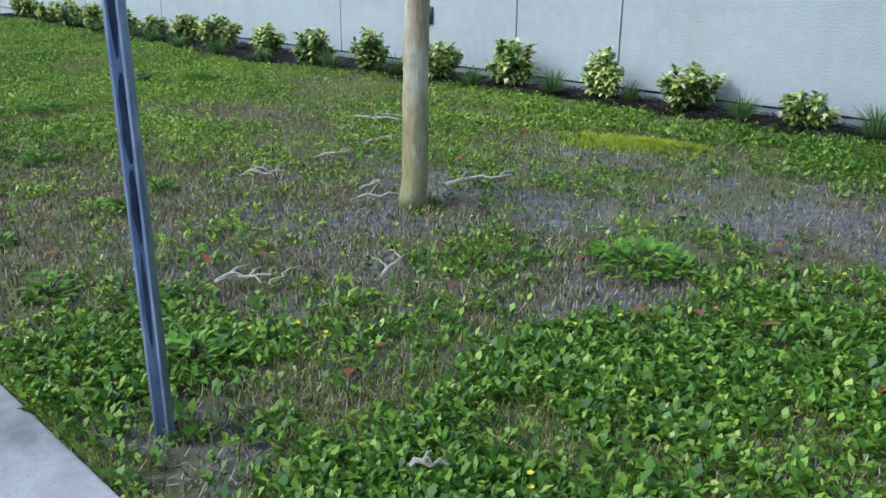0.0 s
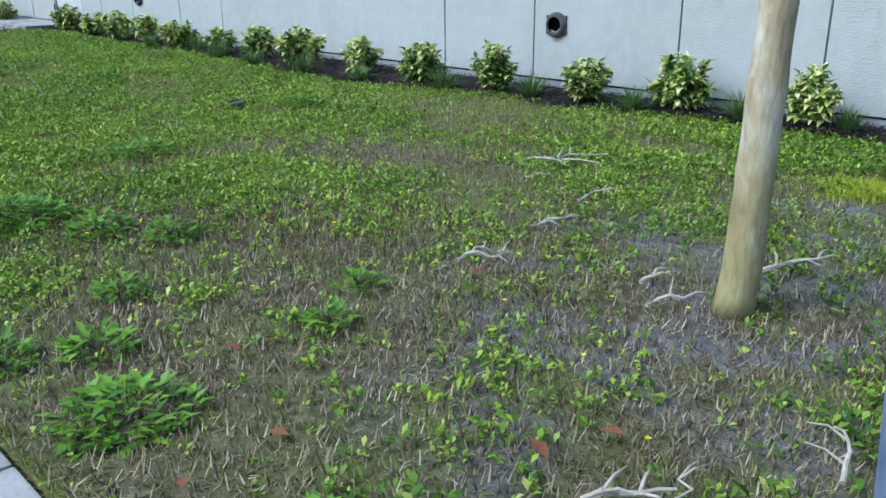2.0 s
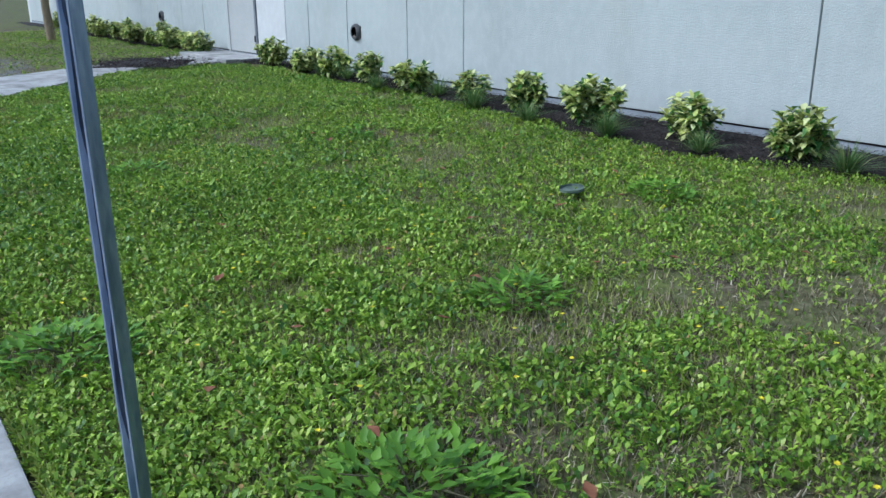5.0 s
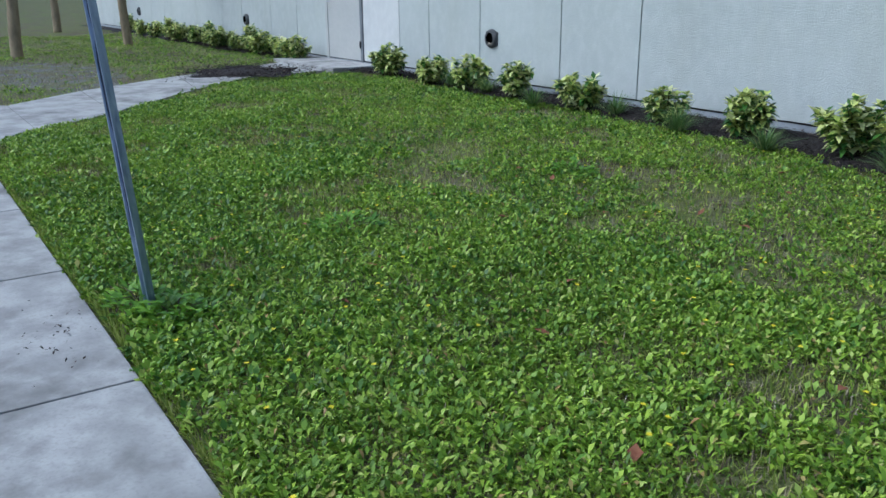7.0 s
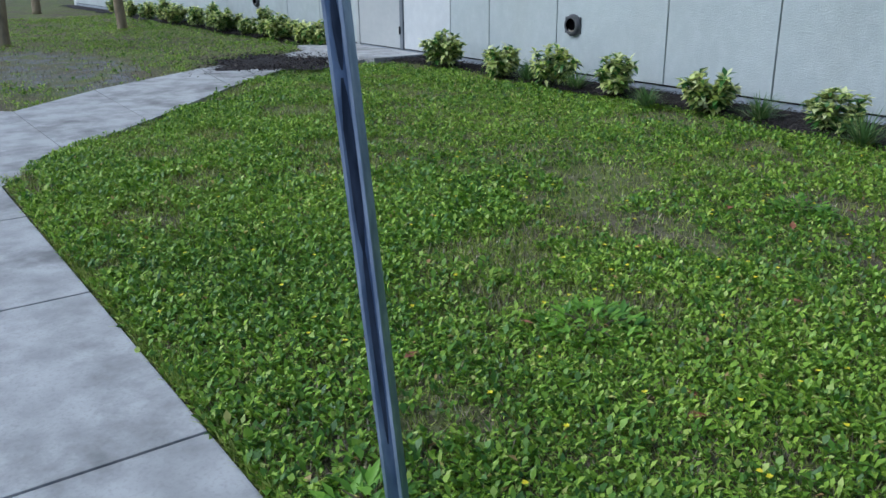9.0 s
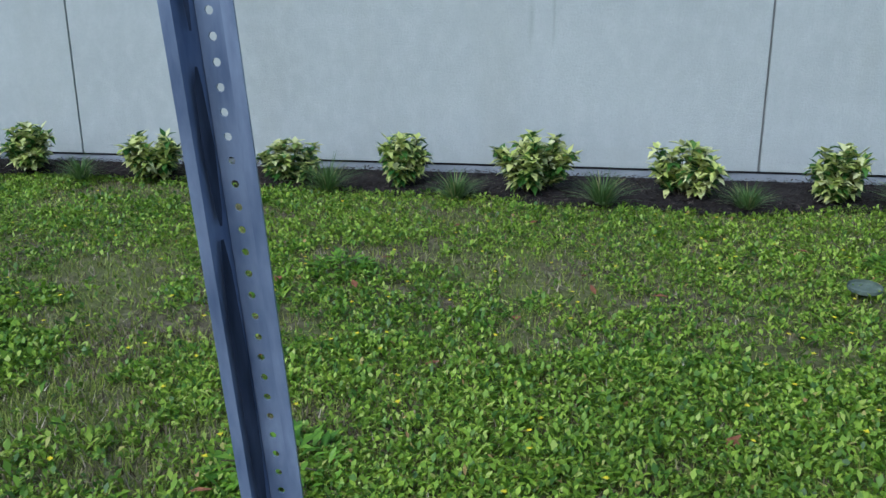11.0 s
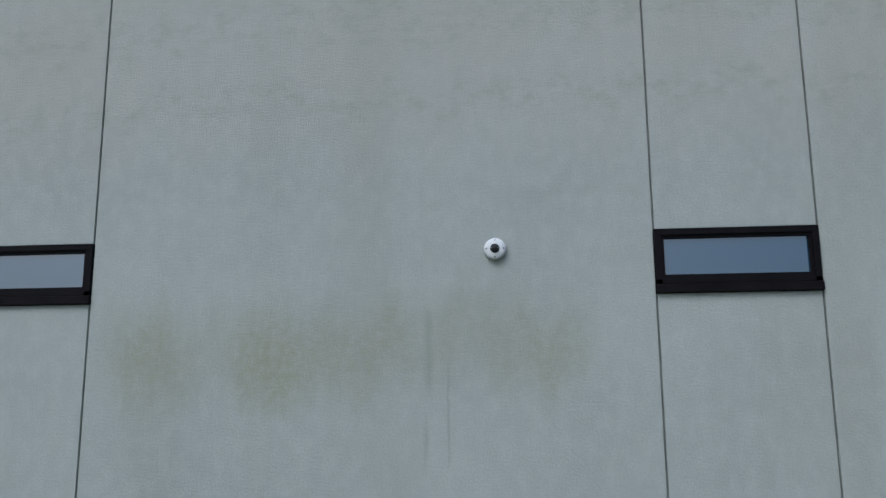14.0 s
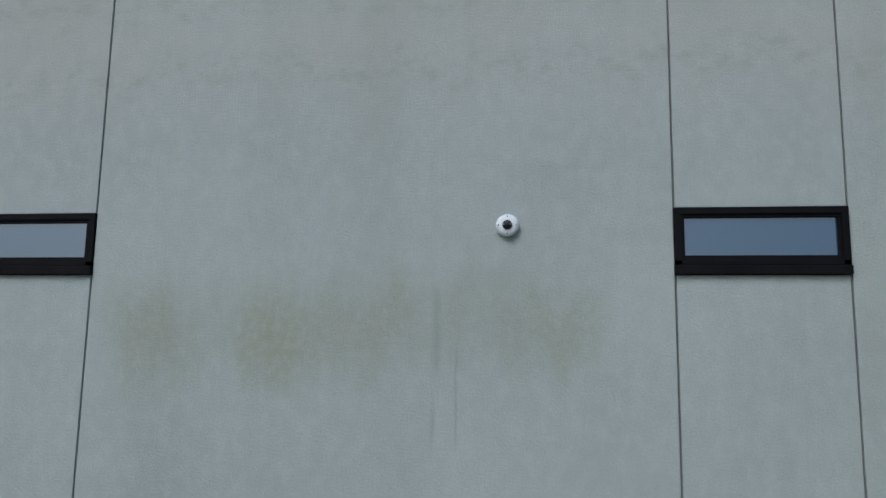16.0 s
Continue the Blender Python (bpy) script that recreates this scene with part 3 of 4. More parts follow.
# ---- sign posts ----
def post_mesh(height):
    """A perforated flanged U channel, open towards -y, with round holes down its web."""
    prof = [(-0.038, 0.0), (-0.025, 0.0), (-0.014, 0.032), (0.014, 0.032), (0.025, 0.0), (0.038, 0.0)]
    bm = bmesh.new()
    pitch, hr, n = 0.0254, 0.0047, 10
    steps = int(height / pitch)

    def strip(p, q):
        a, b, c_, d = (bm.verts.new((p[0], p[1], 0)), bm.verts.new((q[0], q[1], 0)), bm.verts.new((q[0], q[1], height)), bm.verts.new((p[0], p[1], height)))
        bm.faces.new((a, b, c_, d))
    for i, (p, q) in enumerate(zip(prof, prof[1:])):
        if i != 2:
            strip(p, q)
    p, q = Vector((*prof[2], 0)), Vector((*prof[3], 0))
    mid, half = (p + q) / 2, (q - p) / 2
    u = half.normalized()
    for s in range(steps):
        z0, z1 = s * pitch, (s + 1) * pitch
        zc = (z0 + z1) / 2
        hole = [bm.verts.new(mid + u * hr * math.cos(a) + Vector((0, 0, zc + hr * math.sin(a)))) for a in (radians(45 + 90 * j / 2) for j in range(8))]
        ex = half.length
        out = []
        for j in range(8):
            a = radians(45 + 45 * j)
            cx, cz = math.cos(a), math.sin(a)
            cx = max(-1, min(1, cx * 1.4143))
            cz = max(-1, min(1, cz * 1.4143))
            out.append(bm.verts.new(mid + u * ex * cx + Vector((0, 0, zc + cz * pitch / 2))))
        for j in range(8):
            bm.faces.new((hole[j], out[j], out[(j + 1) % 8], hole[(j + 1) % 8]))
    bmesh.ops.remove_doubles(bm, verts=bm.verts, dist=0.0002)
    bmesh.ops.recalc_face_normals(bm, faces=bm.faces)
    bmesh.ops.solidify(bm, geom=bm.faces[:], thickness=0.003)
    return bm


def text_part(words, x, z, size, parent, squeeze=0.62, mat=SIGNB):
    cu = bpy.data.curves.new("lettering", "FONT")
    cu.body, cu.size, cu.align_x, cu.extrude, cu.offset = words, size, "CENTER", 0.0006, size * 0.022
    cu.materials.append(mat)
    ob = new("lettering", cu)
    ob.parent = parent
    ob.matrix_basis = pose(x, -0.0034, z, 90, 0, 0) @ Matrix.Diagonal((squeeze, 1, 1, 1))
    return ob


def rounded(w, h, r, y0, y1):
    bm = bmesh.new()
    pts = []
    for cx, cz, a0 in ((w / 2 - r, h - r, 0), (-w / 2 + r, h - r, 90), (-w / 2 + r, r, 180), (w / 2 - r, r, 270)):
        pts += [(cx + r * math.cos(radians(a0 + 15 * i)), cz + r * math.sin(radians(a0 + 15 * i))) for i in range(7)]
    f = [bm.verts.new((px, y0, pz)) for px, pz in pts]
    b = [bm.verts.new((px, y1, pz)) for px, pz in pts]
    bm.faces.new(f)
    bm.faces.new(b[::-1])
    for j in range(len(pts)):
        bm.faces.new((f[j], b[j], b[(j + 1) % len(pts)], f[(j + 1) % len(pts)]))
    bmesh.ops.recalc_face_normals(bm, faces=bm.faces)
    return bm


def sign_post(x, y, lean_x, lean_y, turn, sign_z, label):
    """A leaning channel post with a parking sign above."""
    c, s = math.cos(radians(turn)), math.sin(radians(turn))
    tip_x, tip_y = lean_x * c + lean_y * s, lean_y * c - lean_x * s
    p = thing("sign_post", x, y, -0.05, label, "sign post", "parking sign posts", turn=(-math.degrees(math.atan(tip_y)), math.degrees(math.atan(tip_x)), turn))
    part("channel", post_mesh(sign_z + 0.55), GALV, p)
    # dark patches on the channel's inner side and web: scuffs and painted-in shade
    r = random.Random(int(x * 100))
    z = 0.3
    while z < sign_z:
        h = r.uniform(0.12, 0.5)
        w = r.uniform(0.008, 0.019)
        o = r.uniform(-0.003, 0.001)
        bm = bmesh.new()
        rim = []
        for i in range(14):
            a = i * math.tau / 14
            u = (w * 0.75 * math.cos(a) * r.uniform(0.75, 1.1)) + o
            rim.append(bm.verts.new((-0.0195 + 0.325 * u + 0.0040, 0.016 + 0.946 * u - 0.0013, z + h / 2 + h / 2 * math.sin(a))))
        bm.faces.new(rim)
        part("shaded_scuff", bm, SCUFF_SHADE, p, "dark grey patch for scuffed zinc and the channel's shade")
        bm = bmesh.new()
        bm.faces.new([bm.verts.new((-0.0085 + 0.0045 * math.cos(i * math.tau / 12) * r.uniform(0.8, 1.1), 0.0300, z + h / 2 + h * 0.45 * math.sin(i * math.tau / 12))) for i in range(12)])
        part("shaded_scuff", bm, SCUFF_SHADE, p, "dark grey patch for scuffed zinc and the channel's shade")
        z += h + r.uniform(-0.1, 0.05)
    s = new("sign_plate")
    s.parent = p
    s.matrix_basis = pose(0, -0.006, sign_z)
    s["label"] = "white parking sign with black border and lettering"
    part("border", rounded(0.305, 0.457, 0.036, -0.001, 0.002), SIGNB, s)
    part("face", rounded(0.277, 0.429, 0.026, -0.0024, -0.0012), SIGNW, s).location = (0, 0, 0.014)
    part("symbol_panel", rounded(0.15, 0.15, 0.012, -0.0034, -0.0022), SIGNBLUE, s, "blue panel").location = (0, 0, 0.285)
    text_part("PARKING BY DISABLED", 0.005, 0.205, 0.054, s, 0.32)
    text_part("PERMIT  ONLY", 0.012, 0.147, 0.054, s, 0.34)
    text_part("TOW  AWAY  ZONE", 0.008, 0.089, 0.054, s, 0.33)
    text_part("FINE UP TO", -0.033, 0.031, 0.054, s, 0.32)
    text_part("$", 0.043, 0.045, 0.034, s, 0.42)
    text_part("250.", 0.076, 0.031, 0.054, s, 0.42)
    text_part("00", 0.109, 0.051, 0.031, s, 0.42)
    part("bar", boxed(0.1015, 0.1165, -0.0036, -0.0028, 0.0445, 0.0466), SIGNB, s)
    for bz in (0.045, 0.415):
        bm = ring(bmesh.new(), [(0.0085, -0.0015), (0.0085, -0.004), (0.006, -0.0075), (0.0005, -0.0085)], 16)
        part("bolt", bm, ZINC, s, "round zinc bolt head", True).location = (0, -0.001, bz)
    return p


sign_post(POSTS[0][0], POSTS[0][1], *POSTS[0][2:], "galvanised steel channel post leaning in bare sand")
sign_post(POSTS[1][0], POSTS[1][1], *POSTS[1][2:], "galvanised steel channel post at the lawn edge")
sign_post(POSTS[2][0], POSTS[2][1], *POSTS[2][2:], "galvanised channel post carrying a parking sign")


# ---- planting bed ----
bm = bmesh.new()
nb = 240
row = []
for i in range(nb + 1):
    x = X0 + (X1 - X0) * i / nb
    w = float(bed_edge(x))
    row.append((bm.verts.new((x, w, 0.006)), bm.verts.new((x, (w) * 0.55, 0.035)), bm.verts.new((x, 0.012, 0.01))))
for a, b in zip(row, row[1:]):
    for j in (0, 1):
        bm.faces.new((a[j], b[j], b[j + 1], a[j + 1]))
tagged(part("mulch_bed", bm, MULCHSOIL), "dark brown bark mulch bed along the wall", "mulch bed", kind="structure")


def rand_dirs(n, lo, hi):
    """Unit directions with elevation between lo and hi degrees."""
    a = rng.uniform(0, math.tau, n)
    e = np.radians(rng.uniform(lo, hi, n))
    return np.stack([np.cos(a) * np.cos(e), np.sin(a) * np.cos(e), np.sin(e)], 1)


UP = np.array([0, 0, 1.0])
n = 42000
x = rng.uniform(-20, 9, n)
y = rng.uniform(-1.0, 0.0, n) * (0.02 - bed_edge(x)) - 0.03
root = np.stack([x, y, rng.uniform(0.015, 0.045, n)], 1)
v, f = leaves(root, rand_dirs(n, -12, 25), np.tile(UP, (n, 1)), rng.uniform(0.02, 0.07, n), rng.uniform(0.006, 0.016, n), rng.uniform(0, 0.1, n))
tagged(soup("mulch_chips", v, f, CHIP), "loose dark bark chips", "mulch", kind="stuff")


def shrub_mesh(seed, height, spread):
    """Leaf clusters on short stems in an uneven mound: arrays for the foliage and a mesh for the stems."""
    r = np.random.default_rng(seed)
    stems = bmesh.new()
    V, F, base = [], [], 0
    lobes = r.integers(3, 5)
    for _ in range(lobes * 6):
        a = r.uniform(0, math.tau)
        rad = spread * math.sqrt(r.uniform(0.0, 1))
        hgt = height * r.uniform(0.45, 1.0) * (1 - 0.35 * (rad / spread) ** 2)
        tip = np.array([rad * math.cos(a) * 1.15, rad * math.sin(a) * 0.8, hgt])
        tube(stems, [(tip[0] * 0.15, tip[1] * 0.15, -0.02), tuple(tip * np.array([0.6, 0.6, 0.5])), tuple(tip)], [0.006, 0.005, 0.003], 5)
        for lvl in np.arange(0.3, 1.01, 0.14):
            c = tip * np.array([0.35 + 0.65 * lvl] * 2 + [lvl])
            m = 8
            ang = r.uniform(0, math.tau) + np.arange(m) * math.tau / m + r.normal(0, 0.25, m)
            el = np.radians(r.uniform(-20, 55, m))
            way = np.stack([np.cos(ang) * np.cos(el), np.sin(ang) * np.cos(el), np.sin(el)], 1)
            v, f = leaves(np.tile(c, (m, 1)), way, np.tile(UP, (m, 1)), r.uniform(0.065, 0.1, m), r.uniform(0.038, 0.056, m), r.uniform(0.05, 0.4, m))
            V.append(v)
            F.append(f + base)
            base += len(v)
    return np.concatenate(V), np.concatenate(F), stems


STEM = simple("green_brown_stem", (0.07, 0.06, 0.03), (0.12, 0.11, 0.05), 20, 0.8)
protos = []
for s, (h, w) in enumerate(((0.34, 0.21), (0.42, 0.20), (0.33, 0.23), (0.38, 0.25), (0.33, 0.20))):
    V, F, st = shrub_mesh(40 + s, h, w)
    protos.append((V, F, st))
kinds = []
SHRUBS = [5.89, 4.92, 4.09, 3.04, 2.24, 1.29, 0.39, -0.62, -1.66, -2.65, -3.54, -4.71, -5.9, -6.76, -7.6, -8.75,
          -12.1, -12.9, -13.6, -14.3, -15.1, -16.0, -16.8, -17.9, -18.9, -19.9, -21.0, -22.4, -24.0]
SHRUB_Y = [-0.32, -0.32, -0.34, -0.38, -0.53, -0.64, -0.72, -0.68, -0.70, -0.62, -0.62, -0.6, -0.5, -0.55, -0.55, -0.55]
made = []
for i, x in enumerate(SHRUBS):
    kd = (i * 3 + i // 4) % 5 if i != 8 else 3
    y = SHRUB_Y[i] if i < len(SHRUB_Y) else -0.42 + 0.05 * math.sin(i * 2.3)
    m = pose(x, y, 0.02, 0, 0, (i * 73) % 360)
    found = [o for k2, o in made if k2 == kd]
    if found:
        o = copy_thing(found[0], m)
    else:
        V, F, st = protos[kd]
        o = thing("shrub", x, y, 0.02, "low variegated shrub with cream and green leaves, in mulch", "shrub", "shrubs along the wall")
        part("stem", st, STEM, o)
        soup("foliage", V, F, CREAM, o)
        o.matrix_basis = m
    sc = (1.12 if i == 3 else 0.86 if i < 6 else 1.0) + 0.14 * ((i * 37) % 10) / 10
    o.scale = (sc, sc, sc * (1.0 + 0.25 * ((i * 53) % 10) / 10))
    made.append((kd, o))


# strap-leaved grass clumps between the shrubs
def clump(x, y, seed, sc):
    r = np.random.default_rng(seed)
    n = 190
    a = r.uniform(0, math.tau, n)
    e = np.radians(r.uniform(22, 80, n))
    way = np.stack([np.cos(a) * np.cos(e), np.sin(a) * np.cos(e), np.sin(e)], 1)
    root = np.stack([np.cos(a) * 0.03, np.sin(a) * 0.03, np.zeros(n)], 1) * r.uniform(0, 1.6, (n, 1))
    v, f = blades(root, way, r.uniform(0.14, 0.30, n) * sc, r.uniform(0.006, 0.011, n))
    ob = soup("grass_clump", v, f, STRAP)
    ob.location = (x, y, 0.02)
    return tagged(ob, "clump of arching dark green strap grass in mulch", "grass clump", "grass clumps in the bed")


for i, (x, y) in enumerate(((-5.25, -0.78), (-4.2, -0.6), (-3.17, -0.88), (-2.19, -1.02), (-1.18, -1.02), (-0.23, -1.0), (0.81, -0.82), (1.72, -0.62), (2.75, -0.6), (3.6, -0.42), (4.35, -0.3), (5.4, -0.34), (6.4, -0.34), (-6.4, -0.55), (-7.2, -0.5))):
    clump(x, y, 90 + i, 0.8 + 0.35 * ((i * 7) % 5) / 5)


# ---- trees ----
def tree(x, y, radius, height, lean, label, seed):
    r = random.Random(seed)
    t = thing("tree", x, y, -0.03, label, "tree", "young lawn trees")
    bm = bmesh.new()
    pts, rad = [], []
    for i in range(40):
        h = i / 39
        z = height * h
        wob = 0.02 * math.sin(z * 2.3 + seed)
        pts.append((lean[0] * z + wob, lean[1] * z + 0.015 * math.sin(z * 3.1 + 2 * seed), z))
        flare = 1 + 0.06 * math.exp(-z / 0.1)
        rad.append(radius * flare * (1 - 0.32 * h) * (1 + 0.02 * math.sin(z * 9 + seed) + 0.03 * math.sin(z * 23 + seed)))
    tube(bm, pts, rad, 18)
    for v in bm.verts:
        d = noise.noise(v.co * 9) * 0.006
        v.co.x += d
        v.co.y += d
    part("trunk", bm, TRUNK if seed == 1 else BARK, t, "tan trunk with pale patches and greenish foot", True)
    top = Vector(pts[-1])
    V, F, base = [], [], 0
    rr = np.random.default_rng(seed)
    for i in range(7):
        a = i * math.tau / 7 + r.uniform(-0.3, 0.3)
        L = r.uniform(0.7, 1.3)
        up = r.uniform(0.6, 1.3)
        st = top - Vector((lean[0], lean[1], 1)) * r.uniform(0, 0.7)
        p1 = st + Vector((math.cos(a) * L * 0.5, math.sin(a) * L * 0.5, up * 0.6))
        p2 = st + Vector((math.cos(a) * L, math.sin(a) * L, up))
        part("limb", tube(bmesh.new(), [st, p1, p2], [radius * 0.4, radius * 0.25, radius * 0.08], 7), BARK, t)
        for c in (p1, (p1 + p2) / 2, p2, p2 + Vector((r.uniform(-0.3, 0.3), r.uniform(-0.3, 0.3), 0.2))):
            m = 60
            root = np.array(c) + rr.normal(0, 0.2, (m, 3))
            v, f = leaves(root, rand_dirs(m, -50, 50), np.tile(UP, (m, 1)), rr.uniform(0.06, 0.1, m), rr.uniform(0.03, 0.045, m), rr.uniform(0, 0.3, m))
            V.append(v)
            F.append(f + base)
            base += len(v)
    soup("crown", np.concatenate(V), np.concatenate(F), CROWN, t)
    return t


tree(TREES[0][0], TREES[0][1], 0.070, 3.6, TREES[0][2], "slender tan tree trunk standing in bare sand", 1)
tree(-15.8, -4.38, 0.11, 3.4, (0.0, 0.03), "young tree with tan trunk on a sandy lawn patch", 2)
tree(-26.0, -1.95, 0.12, 3.6, (-0.02, 0.0), "young tree with tan trunk farther along the lawn", 3)
tree(-18.1, -1.85, 0.10, 3.5, (-0.03, 0.0), "young tree with tan trunk near the wall bed", 4)


# ---- twigs on the lawn ----
def twig(pts, radius, seed, forks=3):
    r = random.Random(seed)
    a, b = Vector(pts[0]), Vector(pts[1])
    o = Vector((a.x, a.y, 0.014))
    d = (b - a)
    bm = bmesh.new()
    side = Vector((-d.y, d.x))
    spine = [(0, 0, 0)]
    for i in range(1, 6):
        q = d * (i / 5) + side * r.uniform(-0.10, 0.10)
        spine.append((q.x, q.y, r.uniform(0.005, 0.035)))
    tube(bm, spine, [radius * 1.3 * (1 - 0.13 * i) for i in range(6)], 6)
    for _ in range(forks):
        i = r.randint(1, 4)
        p = Vector(spine[i])
        s = r.choice((-1, 1))
        q = d * r.uniform(0.15, 0.35) + side * s * r.uniform(0.15, 0.4)
        tube(bm, [p, p + Vector((q.x * 0.5, q.y * 0.5, 0.02)), p + Vector((q.x, q.y, r.uniform(0, 0.03)))], [radius * 0.65, radius * 0.5, radius * 0.25], 5)
    ob = part("twig", bm, TWIG)
    ob.location = o
    return tagged(ob, "dry bleached twig lying on the lawn", "twig", "fallen twigs")


for i, (p, q, rad) in enumerate(TWIGS):
    twig((p, q), rad, 300 + i, 4 if i < 4 else 2)


# ---- larger weeds ----
def weed_plant(x, y, size, seed):
    r = np.random.default_rng(seed)
    n = int(230 * (size / 0.2) ** 1.5)
    a = r.uniform(0, math.tau, n)
    rad = size * np.sqrt(r.uniform(0, 1, n))
    root = np.stack([np.cos(a) * rad, np.sin(a) * rad, r.uniform(0.005, 0.10, n) * (1.15 - rad / size)], 1)
    e = np.radians(r.uniform(0, 50, n))
    b = a + r.normal(0, 0.9, n)
    way = np.stack([np.cos(b) * np.cos(e), np.sin(b) * np.cos(e), np.sin(e)], 1)
    v, f = leaves(root, way, np.tile(UP, (n, 1)), r.uniform(0.04, 0.075, n), r.uniform(0.018, 0.034, n), r.uniform(0.05, 0.3, n))
    o = thing("weed_plant", x, y, 0.0, "lush dark green broadleaf weed patch in the lawn", "weed", "broadleaf weeds")
    soup("foliage", v, f, DARKWEED, o)
    for j in range(5):
        b = j * math.tau / 5 + r.uniform(-0.4, 0.4)
        tip = Vector((math.cos(b) * size * 0.7, math.sin(b) * size * 0.7, 0.06))
        part("stem", tube(bmesh.new(), [(0, 0, 0.0), tuple(tip * 0.5 + Vector((0, 0, 0.02))), tuple(tip)], [0.004, 0.003, 0.002], 5), STEM, o)
    return o


for i, (x, y, s) in enumerate(WEEDS):
    weed_plant(x, y, s, 500 + i)

# flat green plastic lid lying in the grass
bm = ring(bmesh.new(), [(0.0005, 0.012), (0.07, 0.012), (0.078, 0.006), (0.078, -0.01)], 28)
ob = part("valve_lid", bm, HOSE)
ob.matrix_basis = pose(0.05, -2.63, 0.028, -84, 0, 0)
tagged(ob, "faded green plastic valve lid in the grass", "valve lid")


# ---- lawn cover ----
def fbm(x, y, s, seed):
    """Smooth value noise in 0..1 on arrays."""
    r = np.random.default_rng(seed)
    t = r.random((256, 256))
    out, amp, tot = 0, 1.0, 0
    for o in range(3):
        u, w = x * s * 2 ** o + 31.7 * o, y * s * 2 ** o + 11.3 * o
        i, j = np.floor(u).astype(int), np.floor(w).astype(int)
        a, b = u - i, w - j
        a, b = a * a * (3 - 2 * a), b * b * (3 - 2 * b)
        g = (lambda p, q: t[p % 256, q % 256])
        out = out + amp * ((g(i, j) * (1 - a) + g(i + 1, j) * a) * (1 - b) + (g(i, j + 1) * (1 - a) + g(i + 1, j + 1) * a) * b)
        tot += amp
        amp *= 0.5
    return out / tot


def on_path(x, y):
    """True where the diagonal path or the landing lies."""
    yl = [p.y for p in PL]
    xl = np.interp(y, yl, [p.x for p in PL])
    xr = np.interp(y, [p.y for p in PR], [p.x for p in PR])
    return ((x > xl + 0.02) & (x < xr - 0.06)) | ((x > -12.2) & (x < -9.75) & (y > -0.9))


def dryness(x, y):
    """How dormant and sandy the lawn is: 0 lush, 1 bare."""
    def sp(cx, cy, rx, ry):
        return np.clip(1.25 - ((x - cx) / rx) ** 2 - ((y - cy) / ry) ** 2, 0, 1)
    d = np.maximum.reduce([0.95 * sp(5.5, -3.9, 1.5, 1.3), 0.85 * sp(6.3, -2.5, 1.8, 0.75), 0.82 * sp(4.4, -4.7, 2.4, 2.0), 0.9 * sp(6.4, -5.8, 0.45, 0.3), 0.9 * sp(-12.5, -4.4, 3.0, 1.3), 0.42 * sp(2.6, -3.9, 1.8, 2.0), 0.75 * sp(5.4, -5.3, 0.8, 0.6)])
    return np.clip(d + np.where(x > 1.2, 1.1, 0.55) * (fbm(x, y, 1.0, 3) - 0.46), 0, 1)


def scatter(n, xa, xb, ya, yb):
    x, y = rng.uniform(xa, xb, n), rng.uniform(ya, yb, n)
    keep = (~on_path(x, y)) & (y < bed_edge(x) + 0.08)
    return x[keep], y[keep]


def stretch(n, near):
    """Points over the lawn, thicker towards the sidewalk."""
    xs, ys = [], []
    for xa, xb, ya, yb, share in near:
        x, y = scatter(int(n * share), xa, xb, ya, yb)
        xs.append(x)
        ys.append(y)
    return np.concatenate(xs), np.concatenate(ys)


ZONES = ((-8, 9.5, EDGE + 0.02, -3.6, 0.62), (-10, 9, -3.6, -0.45, 0.30), (-24, -8, EDGE + 0.02, -0.5, 0.08), (9, 14, EDGE + 0.02, -0.5, 0.05))

# broadleaf weeds in small rosettes
x, y = stretch(160000, ZONES)
d = dryness(x, y)
keep = rng.random(len(x)) < np.clip(1.05 - 1.1 * d, 0.05, 1) * np.clip(4.2 * (fbm(x, y, 2.0, 9) - 0.30), 0.06, 1)
keep &= ((x - 5.3) / 0.75) ** 2 + ((y + 1.58) / 0.34) ** 2 > rng.uniform(0.5, 1.0, len(x))
x, y = x[keep], y[keep]
lush = rng.random(len(x)) < np.clip(0.12 + 0.75 * np.clip((x - 4.9) / 1.4, 0, 1) + 0.18 * np.clip((0.4 - x) / 1.5, 0, 1) + 0.9 * (fbm(x, y, 0.9, 44) - 0.5), 0.04, 0.95)
m = 6
for nm, mask, mat, big, lab in (("lawn_weeds", ~lush, WEED, 0.86, "small yellow-green broadleaf weeds covering the lawn"), ("lush_weeds", lush, LUSH, 1.02, "deep green spoon-leaved weeds thick in the lawn")):
    px, py = x[mask], y[mask]
    cx, cy = np.repeat(px, m), np.repeat(py, m)
    n = len(cx)
    size = big * np.repeat(rng.uniform(0.6, 1.25, len(px)) * (0.75 + 0.6 * fbm(px, py, 0.8, 21)), m)
    ang = rng.uniform(0, math.tau, n)
    el = np.radians(rng.uniform(12, 70, n))
    way = np.stack([np.cos(ang) * np.cos(el), np.sin(ang) * np.cos(el), np.sin(el)], 1)
    root = np.stack([cx + rng.normal(0, 0.014, n), cy + rng.normal(0, 0.014, n), lift(cx, cy) + rng.uniform(0.003, 0.035, n)], 1)
    v, f = small_leaves(root, way, np.tile(UP, (n, 1)), rng.uniform(0.018, 0.042, n) * size, rng.uniform(0.010, 0.021, n) * size, rng.uniform(0.0, 0.25, n))
    tagged(soup(nm, v, f, mat), lab, "lawn weeds", kind="stuff")

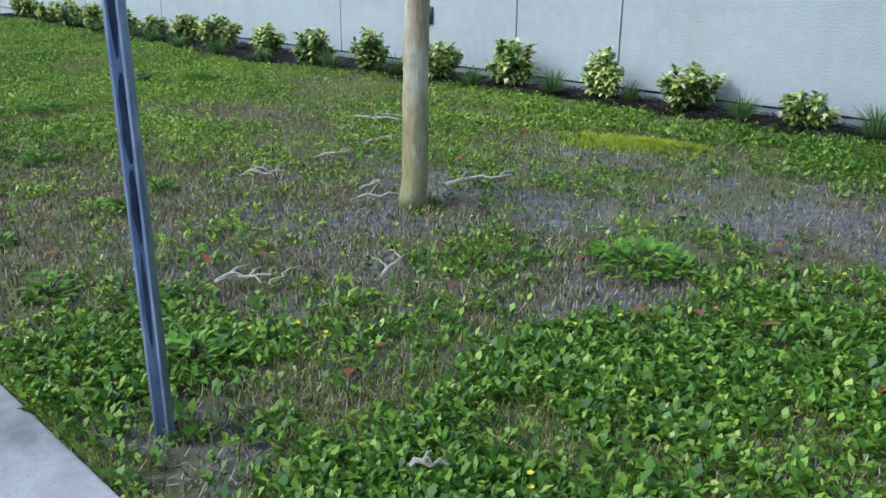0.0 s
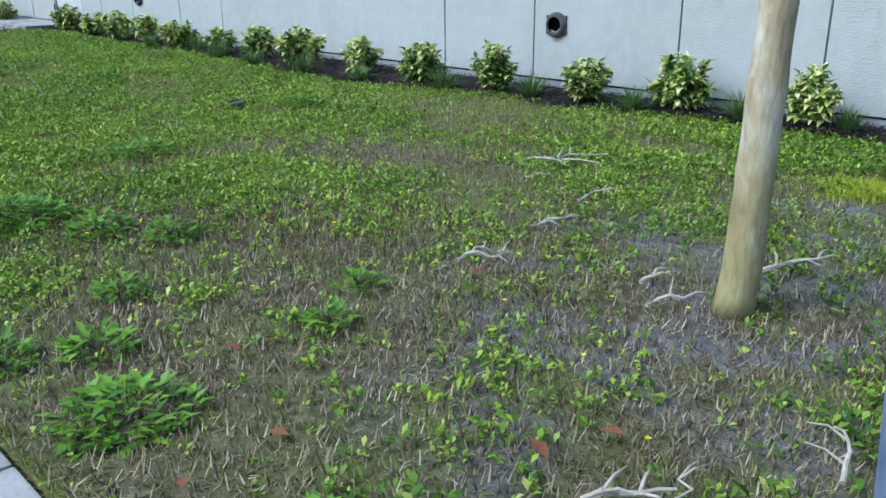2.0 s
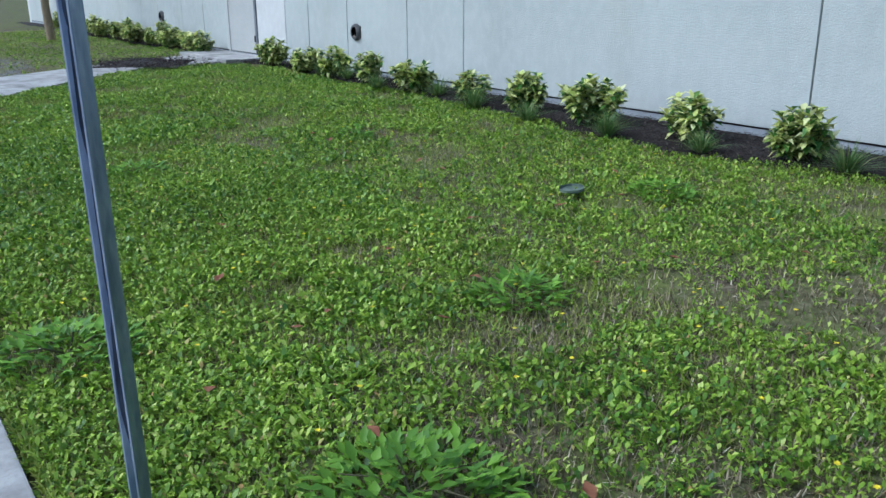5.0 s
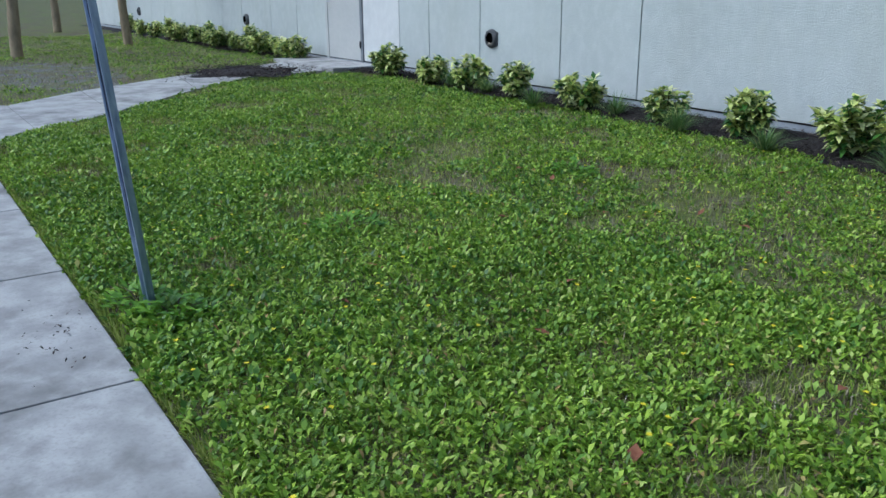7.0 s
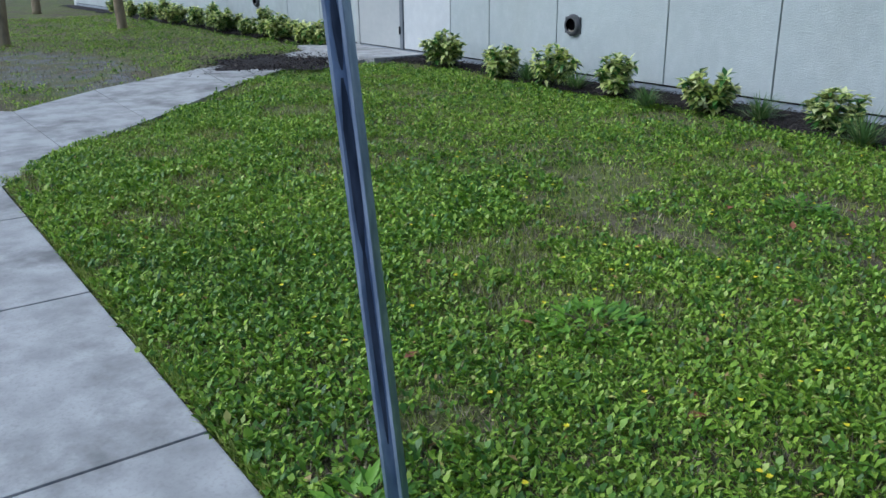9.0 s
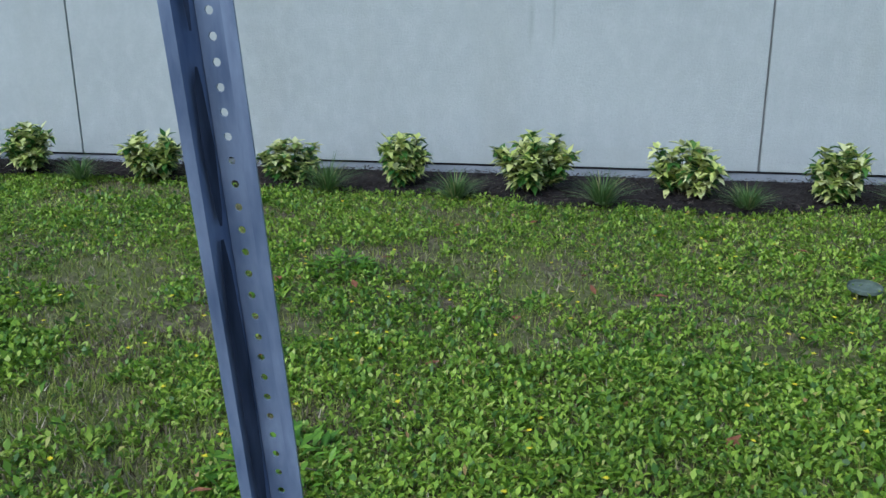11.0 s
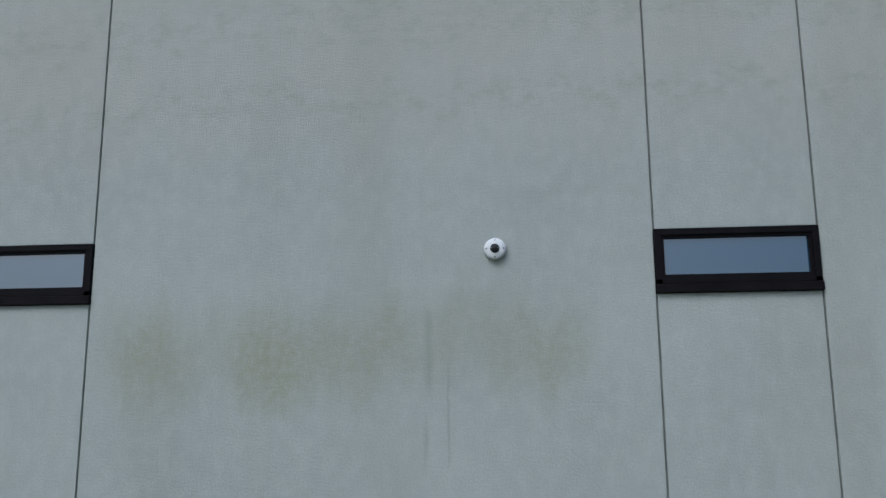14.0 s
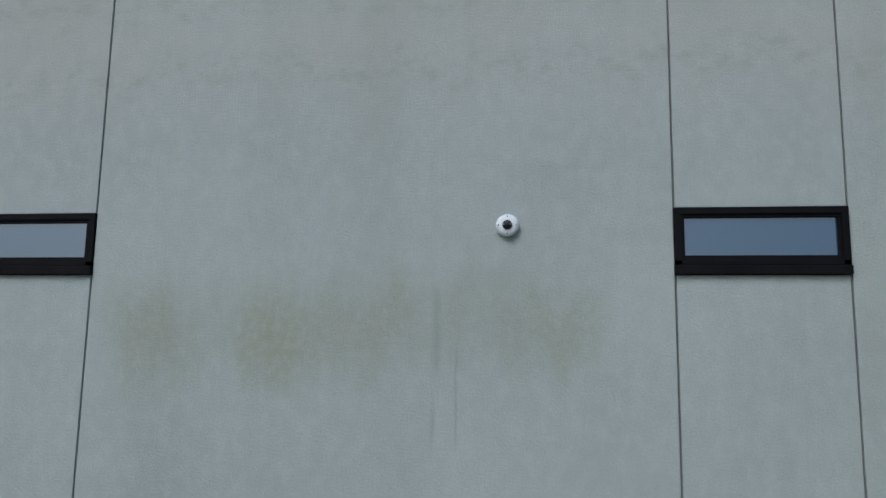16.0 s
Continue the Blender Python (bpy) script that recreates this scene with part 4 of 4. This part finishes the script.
# grass blades, living and dormant
x, y = stretch(520000, ZONES)
d = dryness(x, y)
dead = rng.random(len(x)) < np.clip(0.30 + 0.7 * d, 0, 0.9)
thin = rng.random(len(x)) < np.clip(1.25 - 0.62 * d * (0.5 + fbm(x, y, 2.6, 33)), 0.25, 1)
for nm, mask, mat, lab in (("grass", (~dead) & thin, BLADE, "short green lawn grass blades"), ("dormant_grass", dead & thin, STRAW, "dry grey-brown dormant grass blades")):
    px, py = x[mask], y[mask]
    n = len(px)
    way = rand_dirs(n, 5, 80)
    root = np.stack([px, py, lift(px, py) - 0.003], 1)
    v, f = tufts(root, way, rng.uniform(0.018, 0.055, n), rng.uniform(0.0035, 0.0085, n))
    tagged(soup(nm, v, f, mat), lab, "grass", kind="stuff")

# taller fringe leaning over the slab edge
n = 9000
px = rng.uniform(-6, 9, n)
py = EDGE + np.abs(rng.normal(0, 0.03, n)) + 0.008 + 0.02 * fbm(px, px * 0, 2.0, 77)
way = rand_dirs(n, 20, 75)
way[:, 1] = -np.abs(way[:, 1]) * 0.4 + way[:, 1] * 0.4
v, f = blades(np.stack([px, py, np.full(n, -0.01)], 1), way, rng.uniform(0.025, 0.065, n), rng.uniform(0.003, 0.006, n))
tagged(soup("edge_fringe", v, f, BLADE), "uneven grass fringe along the sidewalk edge", "grass", kind="stuff")

# bright moss patch by the bed
n = 13000
a = rng.uniform(0, math.tau, n)
r = np.abs(rng.normal(0, 0.55, n)) * (0.8 + 0.35 * np.sin(3 * a + 1))
px, py = 5.28 + 0.7 * r * np.cos(a), -1.58 + 0.24 * r * np.sin(a) + 0.5 * r * np.cos(a) * 0.5
keep = fbm(px, py, 3.0, 5) > 0.49
px, py = px[keep], py[keep]
n = len(px)
v, f = blades(np.stack([px, py, lift(px, py)], 1), rand_dirs(n, 20, 80), rng.uniform(0.03, 0.06, n), rng.uniform(0.006, 0.011, n))
tagged(soup("moss_patch", v, f, MOSS), "bright yellow-green moss patch in the lawn", "moss", kind="stuff")

# yellow flowers
n0 = 480
x, y = scatter(n0, -5, 8.5, EDGE + 0.1, -1.2)
keep = rng.random(len(x)) < np.clip(1.2 - dryness(x, y), 0.1, 1)
x, y = x[keep], y[keep]
m = 6
cx, cy = np.repeat(x, m), np.repeat(y, m)
ang = np.tile(np.arange(m) * math.tau / m, len(x))
el = np.radians(rng.uniform(5, 30, len(cx)))
way = np.stack([np.cos(ang) * np.cos(el), np.sin(ang) * np.cos(el), np.sin(el)], 1)
z = np.repeat(rng.uniform(0.04, 0.075, len(x)), m)
v, f = leaves(np.stack([cx, cy, z], 1), way, np.tile(UP, (len(cx), 1)), np.full(len(cx), 0.011), np.full(len(cx), 0.009), np.full(len(cx), 0.05))
tagged(soup("yellow_flowers", v, f, YELLOW), "tiny yellow flowers scattered in the lawn", "flowers", kind="stuff")

# fallen brown leaves
x, y = scatter(90, -3, 8.5, EDGE + 0.05, -1.5)
n = len(x)
v, f = leaves(np.stack([x, y, np.full(n, 0.03)], 1), rand_dirs(n, -5, 20), np.tile(UP, (n, 1)), rng.uniform(0.05, 0.1, n), rng.uniform(0.025, 0.045, n), rng.uniform(-0.1, 0.2, n))
tagged(soup("fallen_leaves", v, f, DEADLEAF), "dry reddish-brown fallen leaves", "fallen leaves", kind="stuff")

# crumbs round the washed soil on the path
n = 2600
v, f = leaves(np.stack([rng.normal(-10.75, 0.6, n), rng.normal(-1.9, 0.5, n), rng.uniform(0.016, 0.035, n)], 1), rand_dirs(n, -5, 30), np.tile(UP, (n, 1)), rng.uniform(0.02, 0.07, n), rng.uniform(0.01, 0.03, n), np.zeros(n))
tagged(soup("washed_mulch", v, f, CHIP), "loose mulch and soil scattered on the path", "mulch", kind="stuff")

# crumbs of soil on the slabs
n = 46
x, y = rng.normal(-1.48, 0.19, n), rng.normal(EDGE - 0.15, 0.08, n)
keep = y < EDGE - 0.03
x, y = x[keep], y[keep]
n = len(x)
v, f = leaves(np.stack([x, y, np.full(n, 0.016)], 1), rand_dirs(n, 10, 40), np.tile(UP, (n, 1)), rng.uniform(0.008, 0.022, n), rng.uniform(0.006, 0.014, n), np.zeros(n))
tagged(soup("soil_crumbs", v, f, CHIP), "dark soil crumbs on the concrete", "soil", kind="stuff")
